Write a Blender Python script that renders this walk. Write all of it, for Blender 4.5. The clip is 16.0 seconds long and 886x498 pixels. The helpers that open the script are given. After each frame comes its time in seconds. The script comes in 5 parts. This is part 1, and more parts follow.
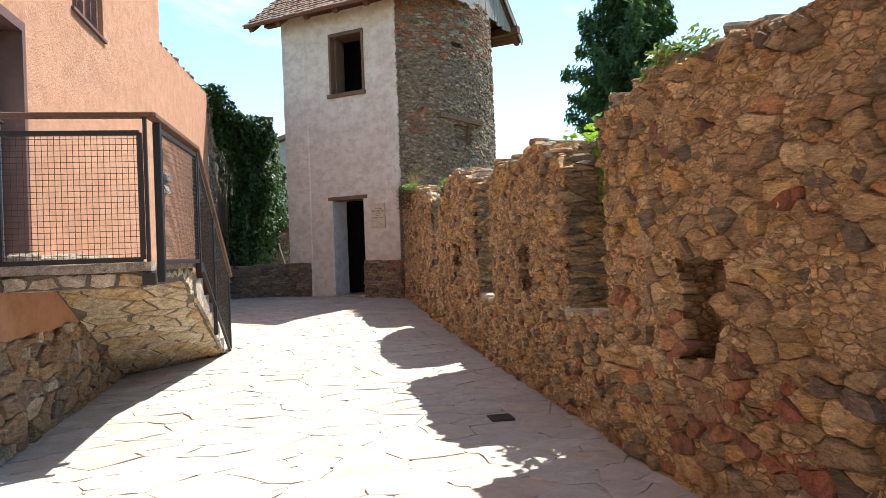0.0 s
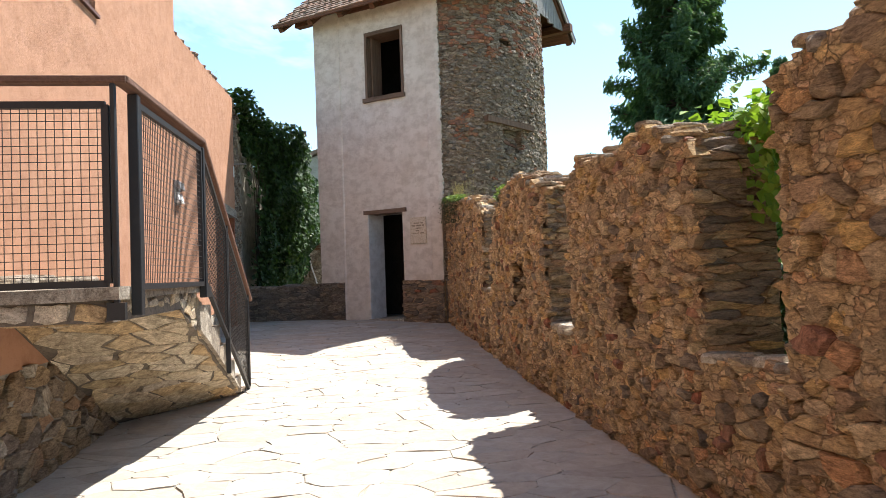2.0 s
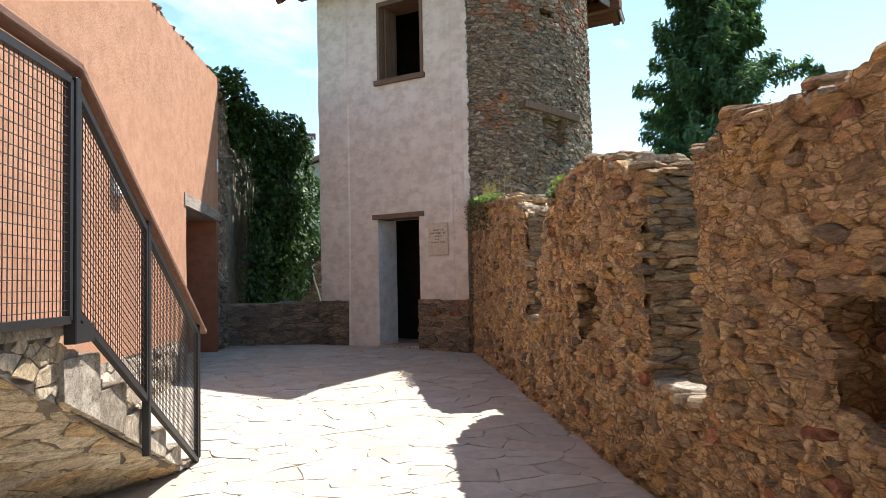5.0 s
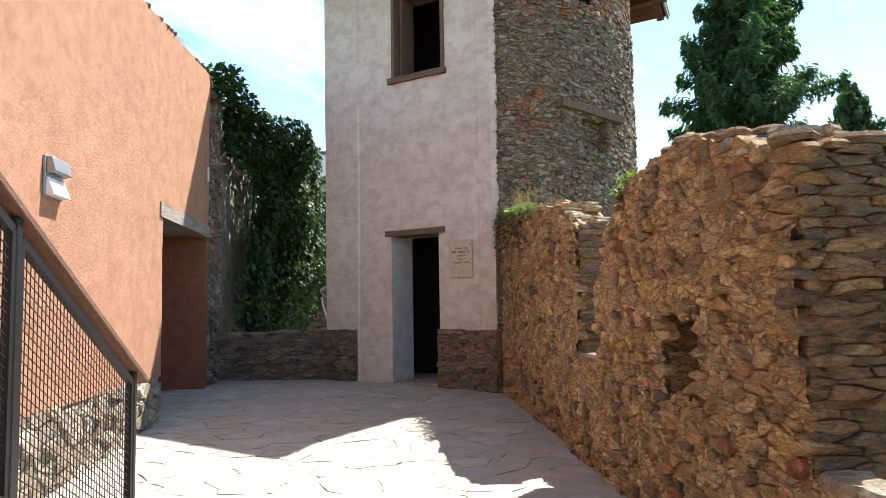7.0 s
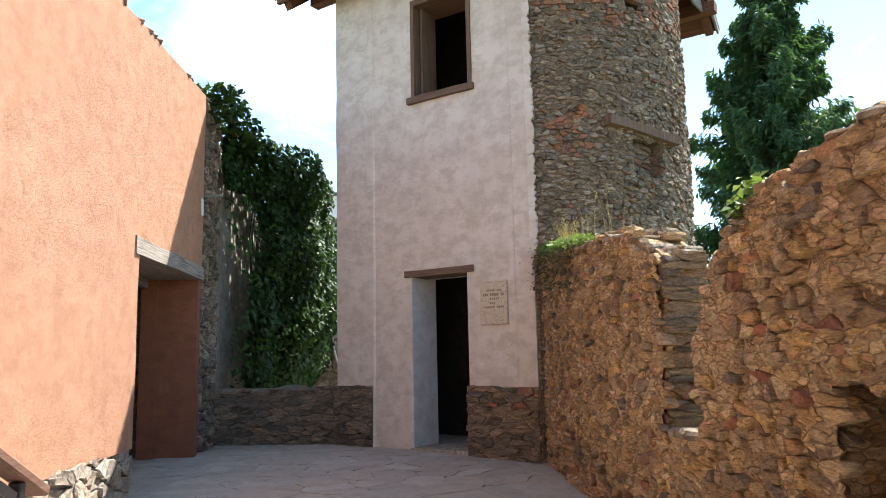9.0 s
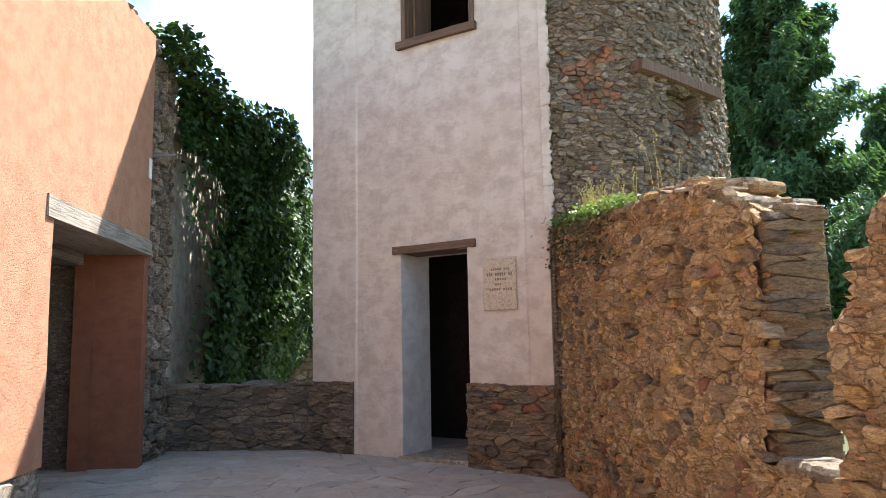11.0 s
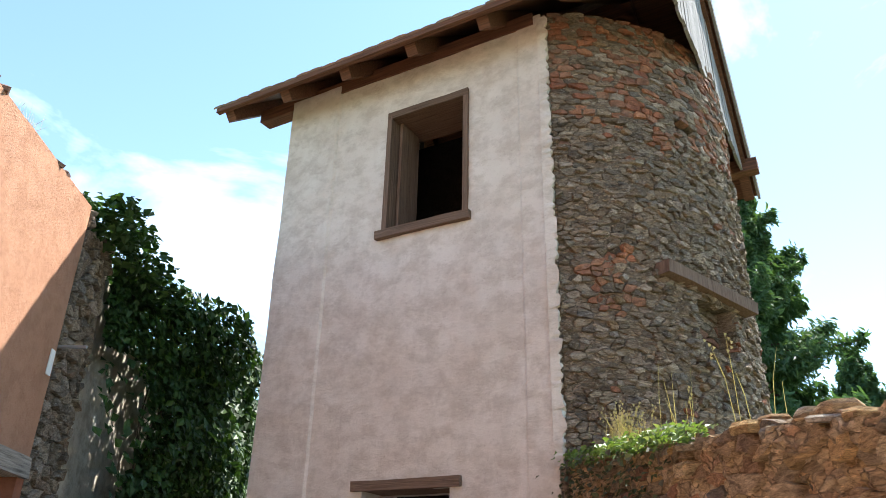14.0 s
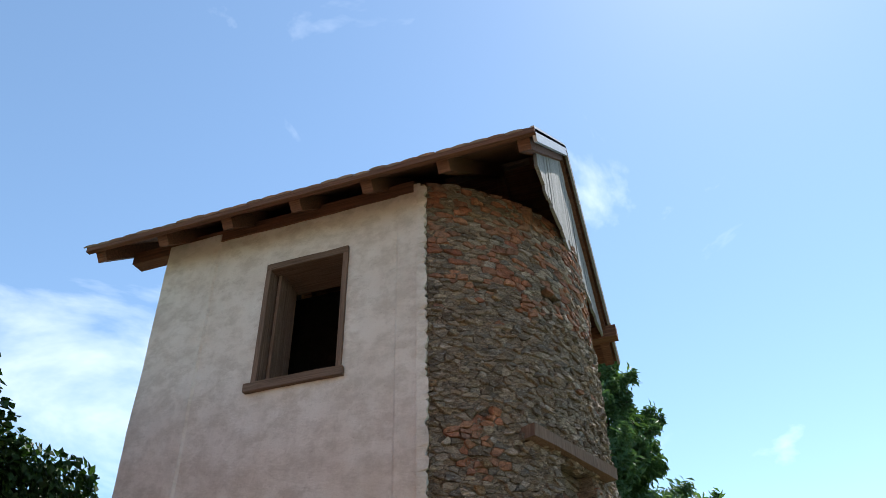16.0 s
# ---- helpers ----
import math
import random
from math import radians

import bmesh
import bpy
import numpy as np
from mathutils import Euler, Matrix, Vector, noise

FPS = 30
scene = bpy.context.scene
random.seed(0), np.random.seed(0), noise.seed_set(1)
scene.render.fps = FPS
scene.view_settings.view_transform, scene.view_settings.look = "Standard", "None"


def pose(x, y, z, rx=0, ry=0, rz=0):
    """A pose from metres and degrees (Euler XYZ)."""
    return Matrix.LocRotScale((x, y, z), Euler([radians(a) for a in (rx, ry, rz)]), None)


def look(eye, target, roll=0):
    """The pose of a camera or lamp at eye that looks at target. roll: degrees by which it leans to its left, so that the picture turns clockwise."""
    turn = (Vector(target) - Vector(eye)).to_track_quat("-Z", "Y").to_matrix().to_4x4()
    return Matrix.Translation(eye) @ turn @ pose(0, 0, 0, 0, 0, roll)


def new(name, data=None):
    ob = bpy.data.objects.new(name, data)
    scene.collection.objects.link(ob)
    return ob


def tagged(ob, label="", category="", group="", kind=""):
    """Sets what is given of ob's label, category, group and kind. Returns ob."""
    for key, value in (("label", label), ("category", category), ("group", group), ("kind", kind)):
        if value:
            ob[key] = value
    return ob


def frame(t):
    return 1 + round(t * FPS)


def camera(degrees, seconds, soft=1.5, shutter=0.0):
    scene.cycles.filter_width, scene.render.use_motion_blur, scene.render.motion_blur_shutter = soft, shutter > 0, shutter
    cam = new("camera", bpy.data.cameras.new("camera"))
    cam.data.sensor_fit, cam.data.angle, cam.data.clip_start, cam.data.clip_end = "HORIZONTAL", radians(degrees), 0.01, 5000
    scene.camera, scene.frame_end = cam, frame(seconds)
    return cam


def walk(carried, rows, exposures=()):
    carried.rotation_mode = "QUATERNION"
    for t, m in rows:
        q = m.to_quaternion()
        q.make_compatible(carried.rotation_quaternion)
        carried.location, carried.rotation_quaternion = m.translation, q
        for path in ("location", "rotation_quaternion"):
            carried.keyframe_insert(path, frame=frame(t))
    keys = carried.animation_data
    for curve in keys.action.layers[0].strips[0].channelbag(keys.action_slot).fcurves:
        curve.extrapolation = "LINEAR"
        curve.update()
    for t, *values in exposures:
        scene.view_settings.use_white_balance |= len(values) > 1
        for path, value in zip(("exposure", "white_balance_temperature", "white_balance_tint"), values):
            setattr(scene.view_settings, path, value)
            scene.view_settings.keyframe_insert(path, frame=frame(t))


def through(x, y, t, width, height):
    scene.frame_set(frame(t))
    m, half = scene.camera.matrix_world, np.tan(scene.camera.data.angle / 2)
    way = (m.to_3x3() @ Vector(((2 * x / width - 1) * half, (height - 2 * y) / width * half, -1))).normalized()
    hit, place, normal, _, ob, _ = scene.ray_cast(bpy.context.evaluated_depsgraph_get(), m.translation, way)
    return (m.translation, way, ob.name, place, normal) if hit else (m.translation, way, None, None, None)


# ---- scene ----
cam = camera(62.1, 16.0, soft=0.7)
METRES, EYE, TILT, LEAN, TURN = 10.0, 1.2, 0.0, 0.0, 28.2
ROWS = [
    (0.0, 0.0, 0.0, 0.0, 0.01, 0.39, 2.17),
    (0.5, -0.0041, 0.035, 0.0002, 1.01, 0.4, 2.13),
    (1.0, -0.0115, 0.0723, 0.0005, 1.27, 0.72, 2.02),
    (1.5, -0.019, 0.1105, 0.0011, 1.71, 1.46, 2.05),
    (2.0, -0.0273, 0.1499, 0.003, 2.54, 1.91, 2.09),
    (2.5, -0.0354, 0.1847, 0.0052, 4.04, 2.09, 2.08),
    (3.0, -0.0375, 0.2229, 0.0052, 6.59, 2.52, 2.05),
    (3.5, -0.0426, 0.2585, 0.0056, 6.03, 2.93, 1.89),
    (4.0, -0.0453, 0.3026, 0.0082, 4.45, 2.76, 1.82),
    (6.5, -0.0725, 0.5022, 0.0155, 3.22, 3.84, 0.81),
    (7.0, -0.0749, 0.54, 0.0169, 4.73, 4.79, 0.97),
    (7.5, -0.0838, 0.5686, 0.018, 5.12, 5.48, 1.1),
    (8.0, -0.0889, 0.6041, 0.0201, 5.78, 6.21, 1.28),
    (8.5, -0.0903, 0.6409, 0.023, 6.52, 7.08, 1.42),
    (9.0, -0.1008, 0.675, 0.0258, 6.01, 8.3, 1.21),
    (11.5, -0.1309, 0.8414, 0.0327, 4.53, 7.11, 0.83),
    (12.0, -0.1386, 0.8699, 0.0352, 4.09, 7.42, 0.4),
    (12.5, -0.142, 0.8983, 0.035, 3.97, 7.99, -0.29),
    (13.0, -0.146, 0.9224, 0.0379, 3.85, 11.5, -0.97),
    (13.5, -0.1488, 0.9362, 0.0444, 3.2, 17.95, -1.22),
    (14.0, -0.1458, 0.949, 0.0542, 1.69, 24.67, -1.19),
    (14.5, -0.1411, 0.9531, 0.0596, -0.43, 30.56, -0.95),
    (15.0, -0.141, 0.945, 0.0597, -3.46, 34.98, -0.24),
    (15.5, -0.1436, 0.9339, 0.0569, -6.45, 37.15, 0.62),
    (16.0, -0.1457, 0.934, 0.0559, -8.0, 36.11, 1.16),
]
walk(cam, [(t, pose(0, 0, EYE, TILT, LEAN, TURN) @ pose(METRES * x, METRES * y, METRES * z, 90 + pitch, roll, yaw)) for t, x, y, z, yaw, pitch, roll in ROWS],
     [(0.0, 1.38, 6500, 10), (3.5, 1.3, 6500, 10), (8.0, 1.62, 6500, 10), (12.5, 2.06, 6500, 10), (13.5, 2.07, 6500, 10), (14.0, 1.76, 6500, 10), (14.5, 1.4, 6500, 10), (15.5, 1.2, 6500, 10), (16.0, 0.95, 6350, 10)])

# ---- light ----
SUN = Vector((0.2, 0.545, 1.0)).normalized()
sun = new("sun", bpy.data.lights.new("sun", "SUN"))
sun.data.energy, sun.data.angle, sun.data.color = 4.6, radians(0.55), (1.0, 0.97, 0.925)
sun.matrix_world = look(SUN * 30, (0, 0, 0))
world = bpy.data.worlds.new("sky")
world.use_nodes = True
scene.world = world


def build_sky():
    nt = world.node_tree
    nt.nodes.clear()
    out = nt.nodes.new("ShaderNodeOutputWorld")
    bg = nt.nodes.new("ShaderNodeBackground")
    sky = nt.nodes.new("ShaderNodeTexSky")
    sky.sky_type, sky.sun_disc = "NISHITA", False
    sky.sun_elevation = math.asin(SUN.z)
    sky.sun_rotation = math.atan2(SUN.x, SUN.y)
    sky.air_density, sky.dust_density, sky.ozone_density = 0.9, 0.12, 1.2
    # thin summer clouds
    co = nt.nodes.new("ShaderNodeTexCoord")
    mp = nt.nodes.new("ShaderNodeMapping")
    mp.inputs["Scale"].default_value = (1.6, 1.1, 2.4)
    mp.inputs["Rotation"].default_value = (0.3, 0.2, 0.9)
    nz = nt.nodes.new("ShaderNodeTexNoise")
    nz.inputs["Scale"].default_value, nz.inputs["Detail"].default_value, nz.inputs["Distortion"].default_value = 1.9, 7, 0.5
    nz.inputs["Roughness"].default_value = 0.55
    ramp = nt.nodes.new("ShaderNodeValToRGB")
    ramp.color_ramp.elements[0].position, ramp.color_ramp.elements[1].position = 0.59, 0.95
    mix = nt.nodes.new("ShaderNodeMix")
    mix.data_type = "RGBA"
    mix.inputs["B"].default_value = (9.0, 9.2, 9.5, 1)
    nt.links.new(co.outputs["Generated"], mp.inputs["Vector"])
    nt.links.new(mp.outputs["Vector"], nz.inputs["Vector"])
    nt.links.new(nz.outputs["Fac"], ramp.inputs["Fac"])
    nt.links.new(ramp.outputs["Color"], mix.inputs["Factor"])
    hue = nt.nodes.new("ShaderNodeMix")
    hue.data_type, hue.blend_type = "RGBA", "MULTIPLY"
    hue.inputs["Factor"].default_value = 1.0
    hue.inputs["B"].default_value = (1.0, 1.05, 0.98, 1)
    nt.links.new(sky.outputs["Color"], hue.inputs["A"])
    nt.links.new(hue.outputs["Result"], mix.inputs["A"])
    nt.links.new(mix.outputs["Result"], bg.inputs["Color"])
    bg.inputs["Strength"].default_value = 0.124
    nt.links.new(bg.outputs["Background"], out.inputs["Surface"])


build_sky()

# ---- materials ----


class Nodes:
    """A short hand for a node material."""

    def __init__(self, name):
        self.mat = bpy.data.materials.new(name)
        self.mat.use_nodes = True
        self.tree = self.mat.node_tree
        self.bsdf = self.tree.nodes["Principled BSDF"]
        self.pos = self.tree.nodes.new("ShaderNodeNewGeometry").outputs["Position"]

    def add(self, kind):
        return self.tree.nodes.new(kind)

    def link(self, a, b):
        self.tree.links.new(a, b)

    def noise(self, scale, detail=6, rough=0.6, stretch=(1, 1, 1), turn=0.0, distort=0.0):
        m = self.add("ShaderNodeMapping")
        m.vector_type = "TEXTURE"
        m.inputs["Scale"].default_value = tuple(1 / a for a in stretch)
        m.inputs["Rotation"].default_value = (0, 0, turn)
        self.link(self.pos, m.inputs["Vector"])
        n = self.add("ShaderNodeTexNoise")
        n.inputs["Scale"].default_value, n.inputs["Detail"].default_value = scale, detail
        n.inputs["Roughness"].default_value, n.inputs["Distortion"].default_value = rough, distort
        self.link(m.outputs["Vector"], n.inputs["Vector"])
        return n.outputs["Fac"]

    def ramp(self, value, stops):
        r = self.add("ShaderNodeValToRGB")
        els = r.color_ramp.elements
        while len(els) < len(stops):
            els.new(0.5)
        for e, (p, c) in zip(els, stops):
            e.position = p
            e.color = (*c, 1) if len(c) == 3 else c
        self.link(value, r.inputs["Fac"])
        return r.outputs["Color"]

    def mix(self, fac, a, b, blend="MIX"):
        m = self.add("ShaderNodeMix")
        m.data_type, m.blend_type = "RGBA", blend
        for key, v in (("Factor", fac), ("A", a), ("B", b)):
            if isinstance(v, (int, float)):
                m.inputs[key].default_value = v
            elif isinstance(v, tuple):
                m.inputs[key].default_value = (*v, 1)
            else:
                self.link(v, m.inputs[key])
        return m.outputs["Result"]

    def math(self, op, a, b=0.0):
        m = self.add("ShaderNodeMath")
        m.operation = op
        for k, v in enumerate((a, b)):
            if isinstance(v, (int, float)):
                m.inputs[k].default_value = v
            else:
                self.link(v, m.inputs[k])
        return m.outputs[0]

    def chance(self):
        """A number of its own for each piece, be it an object or an island of a joined mesh."""
        a = self.add("ShaderNodeObjectInfo").outputs["Random"]
        b = self.add("ShaderNodeNewGeometry").outputs["Random Per Island"]
        return self.math("FRACT", self.math("ADD", a, b))

    def done(self, colour, rough=0.9, bumps=(), metal=0.0, spec=0.3):
        if isinstance(colour, tuple):
            self.bsdf.inputs["Base Color"].default_value = (*colour, 1)
        else:
            self.link(colour, self.bsdf.inputs["Base Color"])
        if isinstance(rough, (int, float)):
            self.bsdf.inputs["Roughness"].default_value = rough
        else:
            self.link(rough, self.bsdf.inputs["Roughness"])
        self.bsdf.inputs["Metallic"].default_value = metal
        self.bsdf.inputs["Specular IOR Level"].default_value = spec
        last = None
        for height, strength, dist in bumps:
            b = self.add("ShaderNodeBump")
            b.inputs["Strength"].default_value, b.inputs["Distance"].default_value = strength, dist
            self.link(height, b.inputs["Height"])
            if last:
                self.link(last, b.inputs["Normal"])
            last = b.outputs["Normal"]
        if last:
            self.link(last, self.bsdf.inputs["Normal"])
        return self.mat


def stone_material(name, colours, stain, stretch=(1, 1, 3.5), grain=0.03, spots=None, dirt=0.5):
    """Rubble stone: a colour for each piece, layered grain, stains and rough relief."""
    n = Nodes(name)
    k = len(colours)
    base = n.ramp(n.chance(), [(i / (k - 1), c) for i, c in enumerate(colours)])
    big = n.noise(2.2, 5, 0.6)
    mid = n.noise(8, 9, 0.72, stretch, distort=1.2)
    fine = n.noise(38, 8, 0.78, stretch, distort=0.6)
    cracks = n.noise(13, 7, 0.75, (1, 1, 4.5), distort=2.0)
    col = n.mix(n.ramp(mid, [(0.32, (0, 0, 0)), (0.66, (1, 1, 1))]), n.mix(1.0, base, (0.33, 0.285, 0.26), "MULTIPLY"), n.mix(1.0, base, (1.5, 1.48, 1.42), "MULTIPLY"))
    col = n.mix(n.math("MULTIPLY", n.ramp(big, [(0.42, (0, 0, 0)), (0.66, (1, 1, 1))]), dirt), col, stain)
    col = n.mix(n.math("MULTIPLY", n.ramp(fine, [(0.36, (1, 1, 1)), (0.5, (0, 0, 0))]), 0.7), col, n.mix(1.0, col, (0.35, 0.3, 0.27), "MULTIPLY"))
    col = n.mix(n.math("MULTIPLY", n.ramp(fine, [(0.56, (0, 0, 0)), (0.7, (1, 1, 1))]), 0.5), col, n.mix(1.0, col, (1.6, 1.55, 1.5), "MULTIPLY"))
    col = n.mix(n.math("MULTIPLY", n.ramp(cracks, [(0.475, (0, 0, 0)), (0.5, (1, 1, 1)), (0.525, (0, 0, 0))]), 0.85), col, n.mix(1.0, col, (0.3, 0.26, 0.24), "MULTIPLY"))
    if spots:
        s = n.noise(34, 6, 0.85, (1, 1, 2.0))
        col = n.mix(n.math("MULTIPLY", n.ramp(s, [(0.58, (0, 0, 0)), (0.64, (1, 1, 1))]), 0.8), col, spots)
    return n.done(col, 0.92, ((mid, 1.0, grain), (cracks, 0.5, 0.012), (fine, 1.0, 0.012)), spec=0.2)


OCHRE = [(0.693, 0.482, 0.256), (0.514, 0.332, 0.175), (0.756, 0.546, 0.303), (0.441, 0.294, 0.18), (0.693, 0.46, 0.198), (0.619, 0.332, 0.175), (0.578, 0.428, 0.279), (0.819, 0.621, 0.372), (0.493, 0.353, 0.221), (0.714, 0.471, 0.192), (0.557, 0.385, 0.221)]
stone_ochre = stone_material("ochre rubble stone", OCHRE, (0.36, 0.25, 0.145), dirt=0.5)
stone_brown = stone_material("brown schist", [(0.42, 0.3, 0.185), (0.3, 0.22, 0.145), (0.5, 0.37, 0.225), (0.36, 0.27, 0.185), (0.46, 0.28, 0.165)], (0.36, 0.26, 0.155))
stone_dark = stone_material("dark schist", [(0.3, 0.24, 0.185), (0.18, 0.148, 0.12), (0.38, 0.3, 0.215), (0.23, 0.19, 0.16), (0.42, 0.31, 0.21), (0.3, 0.235, 0.19)], (0.21, 0.165, 0.125))
stone_tower = stone_material("grey tower rubble", [(0.33, 0.265, 0.2), (0.17, 0.135, 0.105), (0.44, 0.36, 0.27), (0.24, 0.18, 0.13), (0.52, 0.44, 0.36), (0.21, 0.185, 0.16), (0.37, 0.255, 0.16)], (0.26, 0.2, 0.145), spots=(0.68, 0.62, 0.54), dirt=0.25)
brick_red = stone_material("old red brick", [(0.36, 0.15, 0.085), (0.28, 0.11, 0.07), (0.42, 0.2, 0.115), (0.25, 0.12, 0.085), (0.36, 0.19, 0.12)], (0.28, 0.2, 0.14), stretch=(1, 1, 1), grain=0.01)
stone_pale = stone_material("pale soffit stone", [(0.54, 0.46, 0.34), (0.64, 0.57, 0.45), (0.46, 0.35, 0.2), (0.58, 0.5, 0.38), (0.55, 0.39, 0.2), (0.52, 0.47, 0.41)], (0.46, 0.4, 0.3), stretch=(1, 1, 1), grain=0.012, dirt=0.35)
stone_base = stone_material("grey base stone", [(0.5, 0.45, 0.37), (0.36, 0.31, 0.25), (0.58, 0.53, 0.45), (0.44, 0.36, 0.26), (0.32, 0.28, 0.23)], (0.3, 0.25, 0.19), stretch=(1, 1, 1), grain=0.02)


def flag_material():
    """Worn pale paving: smooth faces, faint drifts of sand, hairline chips."""
    n = Nodes("pale flagstone")
    base = n.ramp(n.chance(), [(0, (0.44, 0.395, 0.335)), (0.25, (0.37, 0.33, 0.28)), (0.5, (0.48, 0.44, 0.38)), (0.72, (0.43, 0.36, 0.285)), (1, (0.4, 0.37, 0.325))])
    big, mid, fine = n.noise(1.3, 5, 0.6), n.noise(7, 8, 0.7, distort=1.0), n.noise(50, 7, 0.75)
    col = n.mix(n.math("MULTIPLY", n.ramp(big, [(0.45, (0, 0, 0)), (0.68, (1, 1, 1))]), 0.5), base, (0.4, 0.33, 0.255))
    col = n.mix(n.ramp(mid, [(0.3, (0, 0, 0)), (0.7, (1, 1, 1))]), n.mix(1.0, col, (0.8, 0.78, 0.76), "MULTIPLY"), n.mix(1.0, col, (1.1, 1.1, 1.09), "MULTIPLY"))
    chips = n.noise(16, 8, 0.8, distort=2.5)
    col = n.mix(n.math("MULTIPLY", n.ramp(chips, [(0.3, (1, 1, 1)), (0.36, (0, 0, 0))]), 0.35), col, (0.25, 0.21, 0.17))
    col = n.mix(n.math("MULTIPLY", n.ramp(fine, [(0.34, (1, 1, 1)), (0.46, (0, 0, 0))]), 0.3), col, n.mix(1.0, col, (0.6, 0.58, 0.55), "MULTIPLY"))
    return n.done(col, 0.8, ((mid, 0.7, 0.01), (fine, 0.6, 0.003)), spec=0.3)


flag_stone = flag_material()


def mortar_material(name, a, b, deep=0.03):
    n = Nodes(name)
    big, fine = n.noise(6, 8, 0.72, distort=1.0), n.noise(45, 7, 0.78)
    col = n.mix(n.ramp(big, [(0.35, (0, 0, 0)), (0.65, (1, 1, 1))]), a, b)
    col = n.mix(n.math("MULTIPLY", n.ramp(fine, [(0.36, (1, 1, 1)), (0.52, (0, 0, 0))]), 0.7), col, n.mix(1.0, col, (0.4, 0.36, 0.32), "MULTIPLY"))
    return n.done(col, 0.95, ((big, 0.8, deep), (fine, 0.8, 0.01)), spec=0.15)




def rubble_mortar(name, colours, joint, size, flat=1.9):
    """Small chips bedded in earth mortar: cells of their own colour, dark ragged joints, strong relief."""
    n = Nodes(name)
    warp = n.add("ShaderNodeTexNoise")
    warp.inputs["Scale"].default_value, warp.inputs["Detail"].default_value = 9, 6
    n.link(n.pos, warp.inputs["Vector"])
    mv = n.add("ShaderNodeVectorMath")
    mv.operation = "MULTIPLY_ADD"
    n.link(warp.outputs["Color"], mv.inputs[0])
    mv.inputs[1].default_value = (0.09, 0.09, 0.09)
    n.link(n.pos, mv.inputs[2])
    mp = n.add("ShaderNodeMapping")
    mp.inputs["Scale"].default_value = (1, 1, flat)
    n.link(mv.outputs["Vector"], mp.inputs["Vector"])
    cell, edge = n.add("ShaderNodeTexVoronoi"), n.add("ShaderNodeTexVoronoi")
    edge.feature = "DISTANCE_TO_EDGE"
    for v in (cell, edge):
        v.inputs["Scale"].default_value = 1 / size
        n.link(mp.outputs["Vector"], v.inputs["Vector"])
    tone = n.add("ShaderNodeSeparateColor")
    n.link(cell.outputs["Color"], tone.inputs["Color"])
    k = len(colours)
    base = n.ramp(tone.outputs["Red"], [(i / (k - 1), c) for i, c in enumerate(colours)])
    mid, fine = n.noise(9, 9, 0.74, (1, 1, 3.0), distort=1.4), n.noise(42, 8, 0.78, (1, 1, 2.2))
    crust = n.noise(3.0, 5, 0.6)
    col = n.mix(n.ramp(mid, [(0.34, (0, 0, 0)), (0.64, (1, 1, 1))]), n.mix(1.0, base, (0.37, 0.315, 0.28), "MULTIPLY"), n.mix(1.0, base, (1.48, 1.45, 1.4), "MULTIPLY"))
    col = n.mix(n.math("MULTIPLY", n.ramp(crust, [(0.4, (0, 0, 0)), (0.6, (1, 1, 1))]), 0.55), col, colours[0])
    gap = n.ramp(edge.outputs["Distance"], [(0.0, (1, 1, 1)), (0.03, (0.9, 0.9, 0.9)), (0.1, (0, 0, 0))])
    col = n.mix(n.math("MULTIPLY", gap, n.ramp(mid, [(0.4, (0.15, 0.15, 0.15)), (0.6, (0.95, 0.95, 0.95))])), col, joint)
    col = n.mix(n.math("MULTIPLY", n.ramp(fine, [(0.36, (1, 1, 1)), (0.5, (0, 0, 0))]), 0.7), col, n.mix(1.0, col, (0.35, 0.3, 0.26), "MULTIPLY"))
    body = n.ramp(edge.outputs["Distance"], [(0.0, (0, 0, 0)), (0.16, (1, 1, 1))])
    return n.done(col, 0.94, ((body, 0.9, 0.02), (mid, 1.0, 0.03), (fine, 1.0, 0.012)), spec=0.15)


mortar_brown = rubble_mortar("brown earth mortar with chips", [(0.683, 0.492, 0.291), (0.493, 0.353, 0.21), (0.798, 0.61, 0.384), (0.389, 0.278, 0.18), (0.724, 0.514, 0.256), (0.578, 0.332, 0.198), (0.704, 0.556, 0.384)], (0.11, 0.075, 0.045), 0.08)
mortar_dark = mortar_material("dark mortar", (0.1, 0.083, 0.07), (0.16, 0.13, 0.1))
mortar_grey = rubble_mortar("grey lime mortar with chips", [(0.36, 0.285, 0.215), (0.2, 0.155, 0.115), (0.46, 0.38, 0.3), (0.25, 0.195, 0.145), (0.38, 0.27, 0.175), (0.54, 0.47, 0.39)], (0.075, 0.058, 0.043), 0.05, 2.4)
mortar_deep = mortar_material("deep grey joint", (0.12, 0.1, 0.08), (0.2, 0.165, 0.13), 0.01)
mortar_pale = mortar_material("pale joint mortar", (0.27, 0.24, 0.2), (0.38, 0.34, 0.28), 0.006)
joint_sand = mortar_material("sandy paving joint", (0.38, 0.33, 0.27), (0.5, 0.44, 0.37), 0.006)


